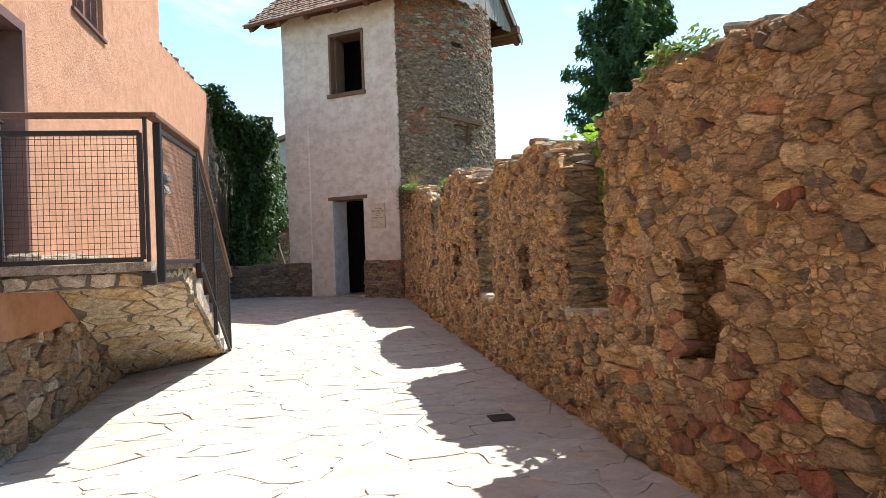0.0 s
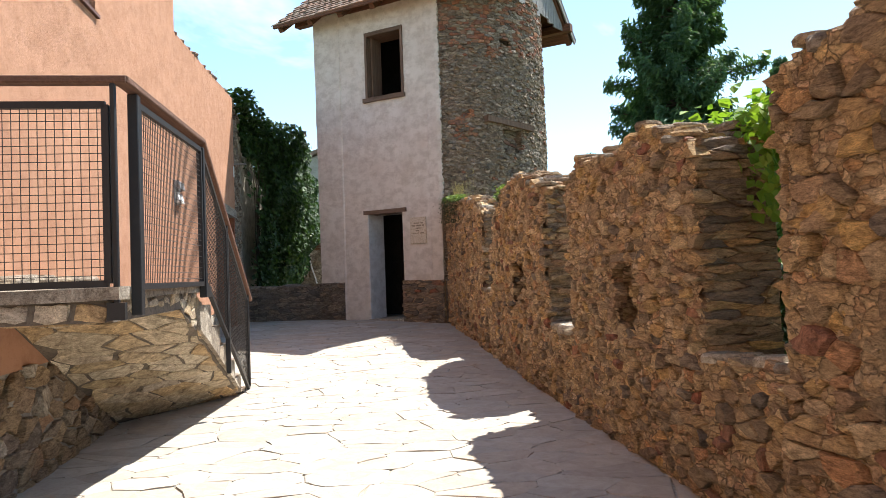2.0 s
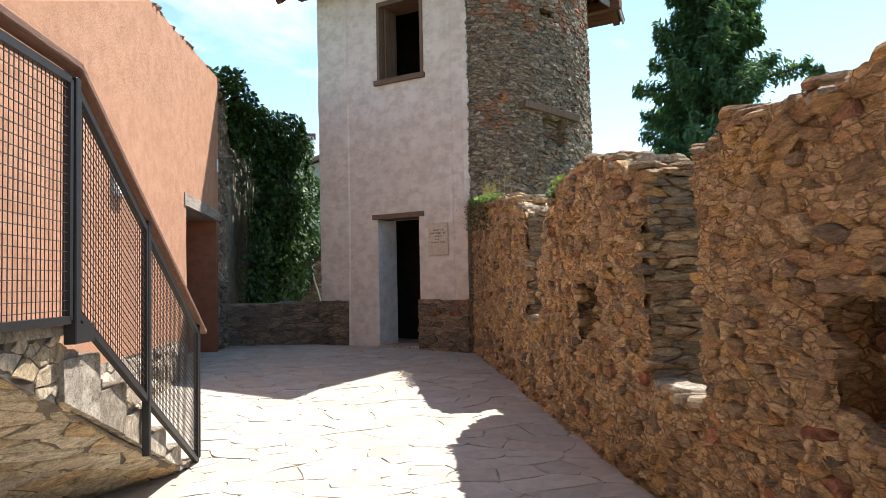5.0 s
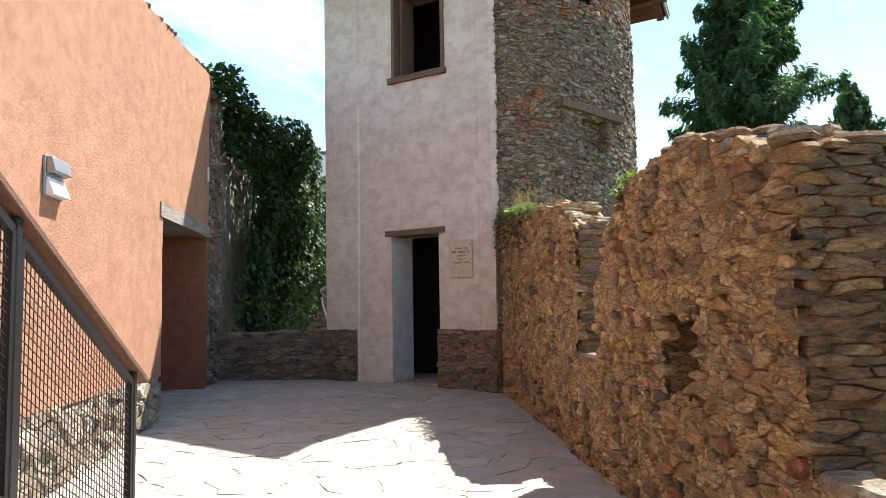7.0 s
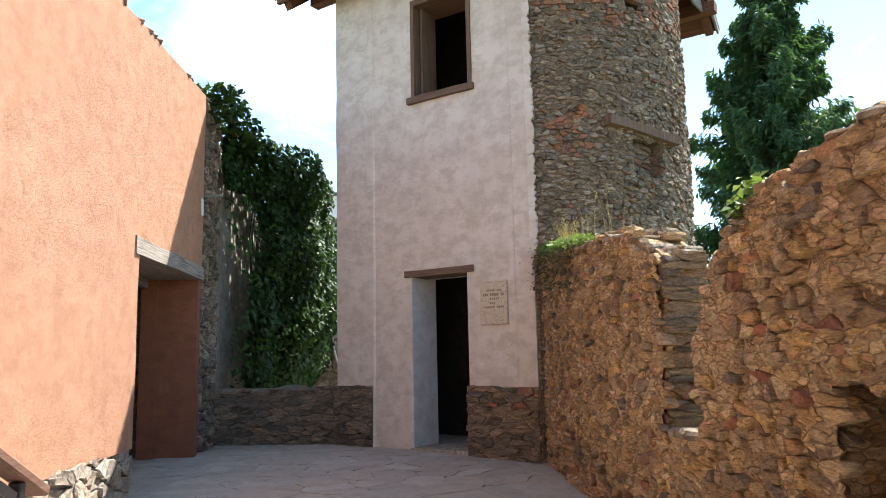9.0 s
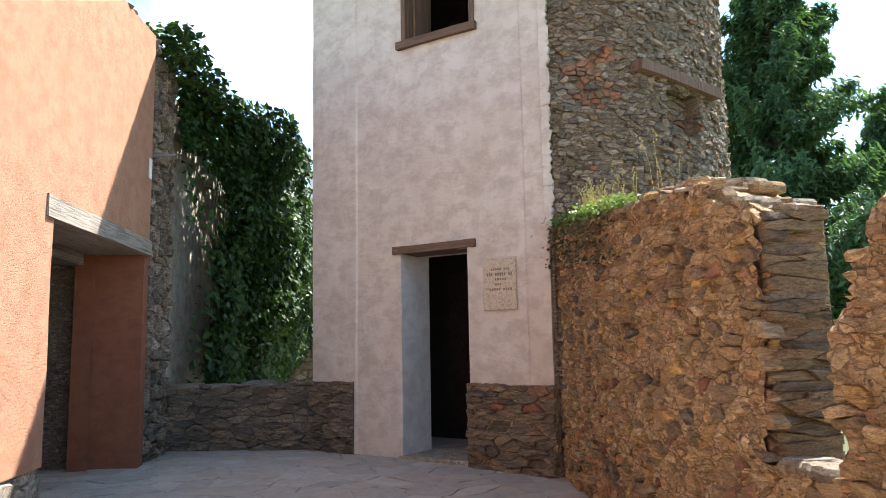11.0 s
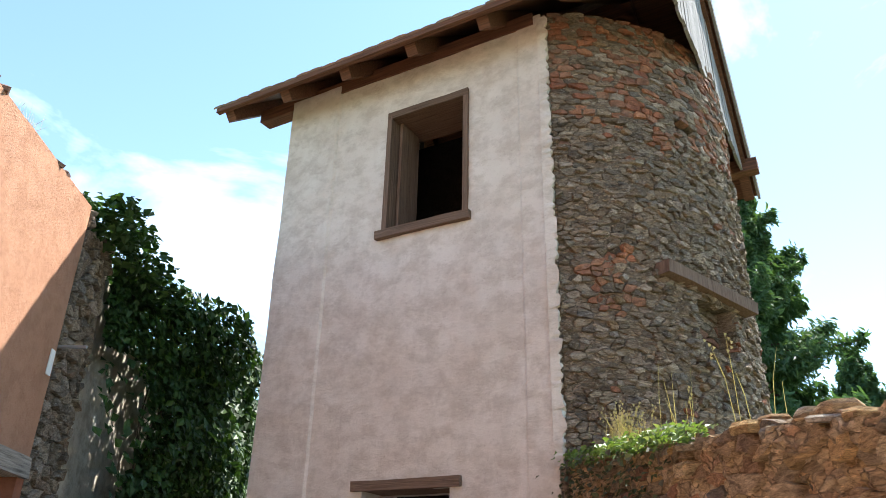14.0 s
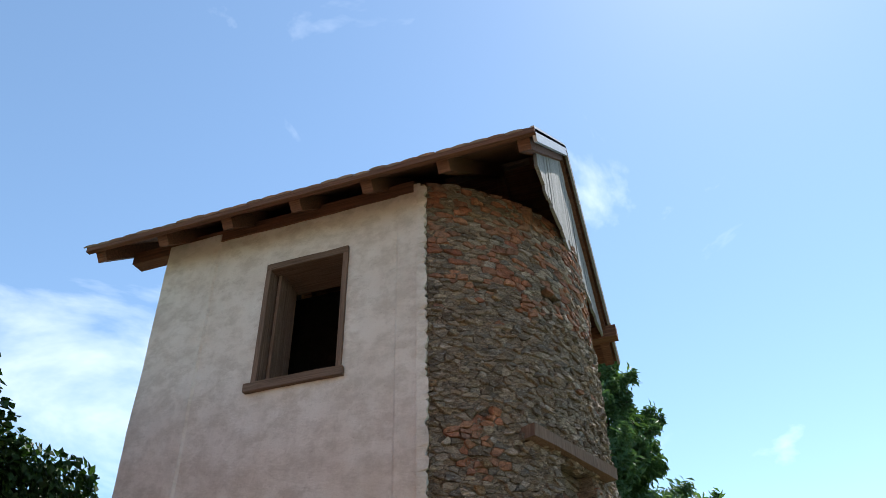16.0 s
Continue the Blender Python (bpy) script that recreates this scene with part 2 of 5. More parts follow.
def plaster_material(name, base, light, dark, pits=0.006, patch=1.6):
    """Hand-thrown render: trowel drifts, pits and faint vertical runs."""
    n = Nodes(name)
    big = n.noise(patch, 6, 0.6)
    trowel = n.noise(5.5, 8, 0.7, (1, 1, 1.3), distort=0.15)
    runs = n.noise(6, 4, 0.5, (1, 1, 0.12))
    fine = n.noise(48, 6, 0.8, (1, 1, 1.4), distort=0.8)
    col = n.mix(n.ramp(big, [(0.3, (0, 0, 0)), (0.7, (1, 1, 1))]), base, light)
    col = n.mix(n.math("MULTIPLY", n.ramp(trowel, [(0.44, (0, 0, 0)), (0.61, (1, 1, 1))]), 0.75), col, dark)
    col = n.mix(n.math("MULTIPLY", n.ramp(runs, [(0.5, (0, 0, 0)), (0.75, (1, 1, 1))]), 0.3), col, dark)
    col = n.mix(n.math("MULTIPLY", n.ramp(fine, [(0.3, (1, 1, 1)), (0.44, (0, 0, 0))]), 0.55), col, n.mix(1.0, col, (0.55, 0.5, 0.47), "MULTIPLY"))
    return n.done(col, 0.93, ((trowel, 0.6, 0.025), (fine, 0.9, pits)), spec=0.2)


orange_plaster = plaster_material("orange render", (0.435, 0.228, 0.138), (0.47, 0.254, 0.157), (0.365, 0.186, 0.11), 0.012)
tower_plaster = plaster_material("pinkish lime plaster", (0.6, 0.525, 0.45), (0.68, 0.62, 0.55), (0.47, 0.4, 0.33), 0.006, 2.6)
white_plaster = plaster_material("whitewashed reveal", (0.6, 0.58, 0.55), (0.66, 0.64, 0.62), (0.48, 0.45, 0.42), 0.004)
old_plaster = plaster_material("decayed grey plaster", (0.5, 0.44, 0.35), (0.6, 0.55, 0.46), (0.3, 0.25, 0.19), 0.01, 1.0)
brown_paint = plaster_material("brown painted jamb", (0.25, 0.092, 0.05), (0.275, 0.108, 0.056), (0.2, 0.074, 0.042), 0.003)
far_plaster = plaster_material("grey far render", (0.36, 0.34, 0.3), (0.42, 0.4, 0.36), (0.28, 0.26, 0.22), 0.004)


def wood_material(name, a, b, turn=0.0, stretch=(30, 30, 1.2)):
    n = Nodes(name)
    grain = n.noise(2.0, 8, 0.7, stretch, turn, 0.6)
    big = n.noise(1.7, 4, 0.6)
    var = n.chance()
    col = n.mix(n.ramp(grain, [(0.3, (0, 0, 0)), (0.68, (1, 1, 1))]), a, b)
    col = n.mix(n.math("MULTIPLY", big, 0.5), col, n.mix(1.0, col, (0.6, 0.55, 0.5), "MULTIPLY"))
    col = n.mix(n.math("MULTIPLY", var, 0.5), col, n.mix(1.0, col, (0.6, 0.6, 0.6), "MULTIPLY"))
    return n.done(col, 0.8, ((grain, 0.7, 0.012),), spec=0.25)


wood_x = wood_material("weathered brown beam", (0.1, 0.06, 0.04), (0.24, 0.16, 0.11), stretch=(1.2, 30, 30))
wood_z = wood_material("weathered upright timber", (0.1, 0.06, 0.04), (0.26, 0.17, 0.12))
wood_grey = wood_material("silver grey boards", (0.16, 0.15, 0.145), (0.42, 0.4, 0.38))
wood_red = wood_material("reddish eaves timber", (0.07, 0.032, 0.02), (0.25, 0.115, 0.065), stretch=(1.2, 30, 30))
wood_lintel = wood_material("grey oak lintel", (0.09, 0.068, 0.05), (0.5, 0.44, 0.37), turn=radians(38.5), stretch=(30, 1.2, 30))
wood_rail = wood_material("brown handrail", (0.13, 0.065, 0.045), (0.22, 0.12, 0.08), turn=radians(38.5), stretch=(30, 1.2, 30))


def roof_material():
    n = Nodes("old clay roof tile")
    base = n.ramp(n.chance(), [(0, (0.24, 0.13, 0.085)), (0.3, (0.17, 0.1, 0.07)), (0.55, (0.3, 0.17, 0.11)), (0.8, (0.2, 0.14, 0.105)), (1, (0.27, 0.2, 0.15))])
    spots, fine = n.noise(14, 6, 0.7), n.noise(60, 5, 0.7)
    col = n.mix(n.ramp(spots, [(0.48, (0, 0, 0)), (0.68, (0.8, 0.8, 0.8))]), base, (0.13, 0.115, 0.09))
    return n.done(col, 0.9, ((fine, 0.6, 0.006),), spec=0.25)


clay_tile = roof_material()


def metal_material(name, colour, rough, metal, wear):
    n = Nodes(name)
    a, f = n.noise(12, 5, 0.7), n.noise(80, 4, 0.7)
    col = n.mix(n.ramp(a, [(0.5, (0, 0, 0)), (0.8, (1, 1, 1))]), colour, wear)
    return n.done(col, n.math("ADD", n.math("MULTIPLY", f, 0.25), rough), ((f, 0.15, 0.002),), metal, 0.5)


black_steel = metal_material("black painted steel", (0.008, 0.007, 0.007), 0.42, 0.0, (0.018, 0.015, 0.014))
mesh_steel = metal_material("dark wire mesh", (0.015, 0.012, 0.011), 0.5, 0.0, (0.035, 0.026, 0.022))
brown_frame = metal_material("brown joinery", (0.1, 0.045, 0.035), 0.45, 0.0, (0.14, 0.07, 0.05))
grey_metal = metal_material("grey metal", (0.33, 0.33, 0.33), 0.35, 0.7, (0.25, 0.25, 0.25))
white_paint = metal_material("white paint", (0.72, 0.72, 0.7), 0.5, 0.0, (0.6, 0.58, 0.55))
leaf_grey = metal_material("grey door leaf", (0.55, 0.55, 0.56), 0.5, 0.0, (0.48, 0.48, 0.49))
iron_drain = metal_material("rusty iron", (0.05, 0.04, 0.035), 0.6, 0.4, (0.1, 0.06, 0.04))


def leaf_material(name, colours, through=0.25):
    n = Nodes(name)
    k = len(colours)
    col = n.ramp(n.chance(), [(i / (k - 1), c) for i, c in enumerate(colours)])
    col = n.mix(n.math("MULTIPLY", n.noise(1.5, 3), 0.5), col, n.mix(1.0, col, (0.55, 0.6, 0.5), "MULTIPLY"))
    mat = n.done(col, 0.55, (), spec=0.3)
    out = n.tree.nodes["Material Output"]
    tr = n.add("ShaderNodeBsdfTranslucent")
    n.link(n.mix(1.0, col, (1.5, 1.6, 0.7), "MULTIPLY"), tr.inputs["Color"])
    ms = n.add("ShaderNodeMixShader")
    ms.inputs["Fac"].default_value = through
    n.link(n.bsdf.outputs["BSDF"], ms.inputs[1])
    n.link(tr.outputs["BSDF"], ms.inputs[2])
    n.link(ms.outputs["Shader"], out.inputs["Surface"])
    return mat


ivy_leaf = leaf_material("ivy leaf", [(0.018, 0.044, 0.011), (0.035, 0.075, 0.018), (0.026, 0.058, 0.014), (0.065, 0.125, 0.028)], 0.22)
vine_leaf = leaf_material("vine leaf", [(0.13, 0.24, 0.03), (0.2, 0.3, 0.035), (0.1, 0.2, 0.035), (0.26, 0.33, 0.05)], 0.4)
conifer_leaf = leaf_material("conifer spray", [(0.05, 0.1, 0.045), (0.075, 0.14, 0.06), (0.06, 0.115, 0.06), (0.12, 0.19, 0.075)], 0.3)
sedum_leaf = leaf_material("stonecrop", [(0.14, 0.22, 0.05), (0.2, 0.27, 0.08), (0.1, 0.16, 0.05), (0.24, 0.27, 0.12)])
dry_grass = leaf_material("dry grass", [(0.42, 0.33, 0.18), (0.5, 0.4, 0.24), (0.36, 0.3, 0.15)], 0.3)
moss_dark = leaf_material("dark hanging moss", [(0.05, 0.07, 0.03), (0.09, 0.1, 0.05), (0.07, 0.05, 0.03)], 0.1)
bark = wood_material("bark", (0.06, 0.045, 0.035), (0.14, 0.1, 0.075))


def grass_material():
    n = Nodes("grassy earth")
    a, f = n.noise(0.5, 5), n.noise(18, 6, 0.7)
    return n.done(n.mix(f, n.mix(a, (0.06, 0.1, 0.03), (0.12, 0.14, 0.05)), (0.09, 0.085, 0.05)), 0.95, ((f, 0.8, 0.05),))


grass_earth = grass_material()


def pane_material():
    n = Nodes("window glass")
    n.bsdf.inputs["Transmission Weight"].default_value = 1.0
    return n.done((0.9, 0.93, 0.93), 0.03, (), spec=0.5)


pane_glass = pane_material()
# Near-black colour that paints the shade of the tower's rooms.
room_shade = mortar_material("unlit interior black", (0.02, 0.017, 0.015), (0.035, 0.03, 0.026))
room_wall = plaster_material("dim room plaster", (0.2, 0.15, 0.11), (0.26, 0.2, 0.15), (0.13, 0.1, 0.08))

# ---- building helpers ----
YAW = radians(38.5)
ACROSS = Vector((math.cos(YAW), math.sin(YAW), 0))   # across the lane, to the battlement
ALONG = Vector((-math.sin(YAW), math.cos(YAW), 0))   # along the lane, to the tower
GROUND = [(-6, -0.06), (4, -0.05), (6, 0.0), (8, 0.05), (10, 0.14), (13, 0.27), (14.3, 0.34), (15.5, 0.4), (17.5, 0.42), (30, 0.42)]


def lane(o, s, z):
    """A place by its distance across and along the lane."""
    return ACROSS * o + ALONG * s + Vector((0, 0, z))


def gz(s):
    return float(np.interp(s, [a for a, b in GROUND], [b for a, b in GROUND]))


def thing(name, at, label, category, group="", kind=""):
    ob = new(name)
    ob.location = at
    ob.empty_display_size = 0.2
    return tagged(ob, label, category, group, kind)


def adopt(ob, parent):
    if parent:
        ob.parent = parent
        if parent.type == "EMPTY":
            ob.matrix_parent_inverse = Matrix.Translation(parent.location).inverted()
    return ob


def part_of(name, verts, faces, material, parent=None, label="", kind="", smooth=False):
    """One mesh object from places and faces, under a thing or a part."""
    me = bpy.data.meshes.new(name)
    me.from_pydata([tuple(v) for v in verts], [], faces)
    me.materials.append(material)
    if smooth:
        me.polygons.foreach_set("use_smooth", [True] * len(me.polygons))
    me.update()
    return tagged(adopt(new(name, me), parent), label, "", "", kind)


def part(name, bm, material, parent=None, label="", kind="", smooth=False):
    me = bpy.data.meshes.new(name)
    bmesh.ops.recalc_face_normals(bm, faces=bm.faces)
    bm.to_mesh(me)
    bm.free()
    me.materials.append(material)
    if smooth:
        me.polygons.foreach_set("use_smooth", [True] * len(me.polygons))
    return tagged(adopt(new(name, me), parent), label, "", "", kind)


def hexa(bm, corners):
    """Adds a six-sided block: four bottom corners, then four top ones, in turn."""
    v = [bm.verts.new(c) for c in corners]
    for f in ((3, 2, 1, 0), (4, 5, 6, 7), (0, 1, 5, 4), (1, 2, 6, 5), (2, 3, 7, 6), (3, 0, 4, 7)):
        bm.faces.new([v[i] for i in f])
    return v


def block(o0, o1, s0, s1, z0, z1, bm=None):
    """A block in lane measures."""
    bm = bm or bmesh.new()
    hexa(bm, [lane(o0, s0, z0), lane(o1, s0, z0), lane(o1, s1, z0), lane(o0, s1, z0), lane(o0, s0, z1), lane(o1, s0, z1), lane(o1, s1, z1), lane(o0, s1, z1)])
    return bm


def box(x0, x1, y0, y1, z0, z1, bm=None):
    bm = bm or bmesh.new()
    hexa(bm, [Vector(c) for c in ((x0, y0, z0), (x1, y0, z0), (x1, y1, z0), (x0, y1, z0), (x0, y0, z1), (x1, y0, z1), (x1, y1, z1), (x0, y1, z1))])
    return bm


def beam(a, b, w, h, bm=None, up=Vector((0, 0, 1))):
    """A bar from a to b, w wide and h high."""
    bm = bm or bmesh.new()
    a, b = Vector(a), Vector(b)
    ax = (b - a).normalized()
    side = ax.cross(up)
    side = side.normalized() if side.length > 1e-4 else Vector((1, 0, 0))
    top = side.cross(ax).normalized()
    c = [(-w / 2, -h / 2), (w / 2, -h / 2), (w / 2, h / 2), (-w / 2, h / 2)]
    hexa(bm, [a + side * i + top * j for i, j in c] + [b + side * i + top * j for i, j in c])
    return bm


def soften(bm, size=0.008, seg=1):
    bmesh.ops.remove_doubles(bm, verts=bm.verts, dist=1e-5)
    bmesh.ops.bevel(bm, geom=bm.edges[:], offset=size, segments=seg, affect="EDGES", profile=0.6)
    return bm


def roughen(bm, cut, amount, scale=3.0):
    """Cuts long edges and shifts the places, for worn timber and plaster."""
    bmesh.ops.subdivide_edges(bm, edges=[e for e in bm.edges if e.calc_length() > cut], cuts=3, use_grid_fill=True)
    for v in bm.verts:
        v.co += noise.noise_vector(v.co * scale) * amount
    return bm


def clip_cell(poly, p, q):
    """The part of a polygon that lies nearer to p than to q."""
    mid, n = ((p[0] + q[0]) / 2, (p[1] + q[1]) / 2), (q[0] - p[0], q[1] - p[1])
    out = []
    for i in range(len(poly)):
        a, b = poly[i - 1], poly[i]
        da = (a[0] - mid[0]) * n[0] + (a[1] - mid[1]) * n[1]
        db = (b[0] - mid[0]) * n[0] + (b[1] - mid[1]) * n[1]
        if (da <= 0) != (db <= 0):
            k = da / (da - db)
            out.append((a[0] + (b[0] - a[0]) * k, a[1] + (b[1] - a[1]) * k))
        if db <= 0:
            out.append(b)
    return out


def rubble(u0, u1, v0, v1, cw, ch, seed, jitter=0.46, drop=0.22):
    """Irregular stones that fill a rectangle, as polygons: (middle, corners)."""
    rng = random.Random(seed)
    nu, nv = max(1, round((u1 - u0) / cw)), max(1, round((v1 - v0) / ch))
    cw, ch = (u1 - u0) / nu, (v1 - v0) / nv
    pts = {}
    for j in range(-3, nv + 3):
        for i in range(-3, nu + 3):
            if rng.random() < drop:
                continue
            pts[i, j] = (i + 0.5 + 0.5 * (j % 2) + rng.uniform(-jitter, jitter), j + 0.5 + rng.uniform(-jitter, jitter))
    out = []
    for j in range(nv):
        for i in range(-1, nu + 1):
            p = pts.get((i, j))
            if not p:
                continue
            poly = [(p[0] - 2, p[1] - 2), (p[0] + 2, p[1] - 2), (p[0] + 2, p[1] + 2), (p[0] - 2, p[1] + 2)]
            for dj in (-3, -2, -1, 0, 1, 2, 3):
                for di in (-3, -2, -1, 0, 1, 2, 3):
                    q = pts.get((i + di, j + dj))
                    if q and (di or dj):
                        poly = clip_cell(poly, p, q)
            poly = [(min(max(u0 + a * cw, u0), u1), min(max(v0 + b * ch, v0), v1)) for a, b in poly]
            m = (sum(a for a, b in poly) / len(poly), sum(b for a, b in poly) / len(poly))
            w, h = max(a for a, b in poly) - min(a for a, b in poly), max(b for a, b in poly) - min(b for a, b in poly)
            if w > 0.3 * cw and h > 0.3 * ch:
                out.append((m, poly))
    return out


def stone_shape(m, poly, gap, deep, rng, at, sink=0.05, belly=0.9):
    """Places and faces of one ragged stone with broken edges; at(u, v, depth) says where they lie."""
    ring = []
    for i in range(len(poly)):
        a, b = poly[i], poly[(i + 1) % len(poly)]
        long = math.hypot(b[0] - a[0], b[1] - a[1])
        ring.append(a)
        if long > 0.05:
            k, w = rng.uniform(0.35, 0.65), rng.uniform(-0.1, 0.06)
            ring.append((a[0] + (b[0] - a[0]) * k - (b[1] - a[1]) * w, a[1] + (b[1] - a[1]) * k + (b[0] - a[0]) * w))
    n = len(ring)
    v, f = [], []
    thick = abs(deep) * 0.5 + 0.002 if belly >= 0.95 else abs(deep) + 0.012
    tilt = (rng.uniform(-0.45, 0.45), rng.uniform(-0.45, 0.45))
    reach = max(math.hypot(a - m[0], b - m[1]) for a, b in ring) or 1
    for k, (turn, h) in enumerate(((1.0, -sink), (1.0, deep - thick * 0.35), (belly, deep))):
        for a, b in ring:
            r = math.hypot(a - m[0], b - m[1]) or 1e-6
            q = max(0.3, 1 - gap / r) * (1 if k == 0 else turn * rng.uniform(0.93, 1.05))
            x, y = (a - m[0]) * q, (b - m[1]) * q
            hh = h if k == 0 else h + thick * (tilt[0] * x + tilt[1] * y) / reach + rng.uniform(-0.16, 0.16) * thick
            v.append(at(m[0] + x, m[1] + y, hh))
    v.append(at(m[0] + rng.uniform(-0.2, 0.2) * reach, m[1] + rng.uniform(-0.2, 0.2) * reach, deep + thick * rng.uniform(-0.15, 0.2)))
    for k in (0, 1):
        for i in range(n):
            j = (i + 1) % n
            f.append((k * n + i, k * n + j, k * n + n + j, k * n + n + i))
    for i in range(n):
        f.append((2 * n + i, 2 * n + (i + 1) % n, 3 * n))
    return v, f


def rough_sheet(u0, u1, v0, v1, step, keep, at, amount, scale, name, material, parent, label=""):
    """One uneven sheet of mortar or plaster between pieces."""
    nu, nv = int((u1 - u0) / step), int((v1 - v0) / step)
    v, f, index = [], [], {}

    def corner(i, j):
        if (i, j) not in index:
            a, b = u0 + (u1 - u0) * i / nu, v0 + (v1 - v0) * j / nv
            h = amount * noise.fractal(Vector((a * scale, b * scale * 1.8, u0)), 0.55, 2.2, 5)
            index[i, j] = len(v)
            v.append(at(a, b, h))
        return index[i, j]

    for j in range(nv):
        for i in range(nu):
            if keep(u0 + (u1 - u0) * (i + 0.5) / nu, v0 + (v1 - v0) * (j + 0.5) / nv):
                f.append((corner(i, j), corner(i + 1, j), corner(i + 1, j + 1), corner(i, j + 1)))
    return part_of(name, v, f, material, parent, label)


def panel_wall(us, vs, hole, front, thick, at, name, material, parent, label="", step=0.12):
    """A single thick wall with openings: us, vs are the lines that openings keep to, front(u, v) how far the face stands out."""
    def fill(lines):
        out = []
        for a, b in zip(lines, lines[1:]):
            k = max(1, int((b - a) / step))
            out += [a + (b - a) * i / k for i in range(k)]
        return out + [lines[-1]]

    us, vs = fill(us), fill(vs)
    v, f, index = [], [], {}

    def corner(i, j, side):
        if (i, j, side) not in index:
            index[i, j, side] = len(v)
            v.append(at(us[i], vs[j], front(us[i], vs[j]) if side else -thick))
        return index[i, j, side]

    def solid(i, j):
        return 0 <= i < len(us) - 1 and 0 <= j < len(vs) - 1 and not hole((us[i] + us[i + 1]) / 2, (vs[j] + vs[j + 1]) / 2)

    for i in range(len(us) - 1):
        for j in range(len(vs) - 1):
            if not solid(i, j):
                continue
            q = ((i, j), (i + 1, j), (i + 1, j + 1), (i, j + 1))
            f.append(tuple(corner(a, b, 1) for a, b in q))
            f.append(tuple(corner(a, b, 0) for a, b in q[::-1]))
            for k, (di, dj) in enumerate(((0, -1), (1, 0), (0, 1), (-1, 0))):
                if not solid(i + di, j + dj):
                    a, b = q[k], q[(k + 1) % 4]
                    f.append((corner(*b, 1), corner(*a, 1), corner(*a, 0), corner(*b, 0)))
    return part_of(name, v, f, material, parent, label)


LATER = []   # pieces of walls and paving, linked at the end of the file


def stones(cells, keep, gap, deep, at, seed, parent, name, pick, choose, sink=0.05, belly=0.9, most=290):
    """Lays stones. keep(u, v): where there are any; pick(u, v): nearest ones, made as pieces of their own; choose(u, v, rng): material."""
    LATER.append((cells, keep, gap, deep, at, seed, parent, name, pick, choose, sink, belly, most))


def lay(cells, keep, gap, deep, at, seed, parent, name, pick, choose, sink, belly, most):
    rng = random.Random(seed)
    rest, count = {}, 0
    for m, poly in cells:
        if not keep(*m):
            continue
        h = rng.uniform(*deep)
        v, f = stone_shape(m, poly, gap * rng.uniform(0.6, 1.6), h, rng, at, sink, belly)
        mat = choose(m[0], m[1], rng)
        if count < most and pick(*m):
            part_of(name, v, f, mat, parent)
            count += 1
        else:
            vs, fs = rest.setdefault(mat.name, ([], []))
            k = len(vs)
            vs.extend(v)
            fs.extend(tuple(i + k for i in g) for g in f)
    for key, (vs, fs) in rest.items():
        part_of(name + "_field", vs, fs, bpy.data.materials[key], parent, kind="stuff")


def leaf_cloud(spots, size, rng, fold=0.35, long=1.3):
    """Many small folded leaves: spots are (place, facing); returns places and faces."""
    v, f = [], []
    for p, n in spots:
        n = (n + Vector((rng.gauss(0, 0.45), rng.gauss(0, 0.45), rng.gauss(0, 0.45)))).normalized()
        t = n.cross(Vector((rng.uniform(-1, 1), rng.uniform(-1, 1), rng.uniform(-0.3, 0.3))))
        t = t.normalized() if t.length > 1e-3 else Vector((1, 0, 0))
        b = n.cross(t)
        s = size * rng.uniform(0.6, 1.35)
        k = len(v)
        v += [p - t * s * 0.5 * long, p - b * s * 0.5 + n * s * fold * 0.4, p + t * s * 0.5 * long - n * s * fold * 0.3, p + b * s * 0.5 + n * s * fold * 0.4]
        f += [(k, k + 1, k + 2), (k, k + 2, k + 3)]
    return v, f

# ---- ground and paving ----
ground_bm = bmesh.new()
bmesh.ops.create_grid(ground_bm, x_segments=2, y_segments=2, size=600, matrix=Matrix.Translation((0, 0, -0.35)))
ground = tagged(part("ground", ground_bm, grass_earth), "grassy earth round the old walls", "ground", kind="structure")


def ramp_sheet(o0, o1, s0, s1, drop, step=0.5):
    bm = bmesh.new()
    rows = []
    k = int((s1 - s0) / step)
    for i in range(k + 1):
        s = s0 + (s1 - s0) * i / k
        rows.append([bm.verts.new(lane(o, s, gz(s) - drop)) for o in (o0, o1)] + [bm.verts.new(lane(o, s, gz(s) - drop - 0.4)) for o in (o1, o0)])
    for a, b in zip(rows, rows[1:]):
        for i in range(4):
            bm.faces.new((a[i], a[(i + 1) % 4], b[(i + 1) % 4], b[i]))
    bm.faces.new(rows[0])
    bm.faces.new(rows[-1][::-1])
    return bm


pavement = tagged(part("pavement", ramp_sheet(-3.4, 2.6, -6, 21, 0.012), joint_sand), "pale irregular flagstone lane with sandy joints", "pavement", kind="structure")
stones(rubble(-3.0, 1.95, -1.0, 17.6, 0.34, 0.22, 11), lambda u, v: True, 0.003, (0.006, 0.0095), lambda u, v, h: lane(u, v, gz(v) + h - 0.01), 12, pavement, "flagstone",
       lambda u, v: 2.6 < v < 9.5 and -1.6 < u < 1.9, lambda u, v, r: flag_stone, sink=0.01, belly=0.96)

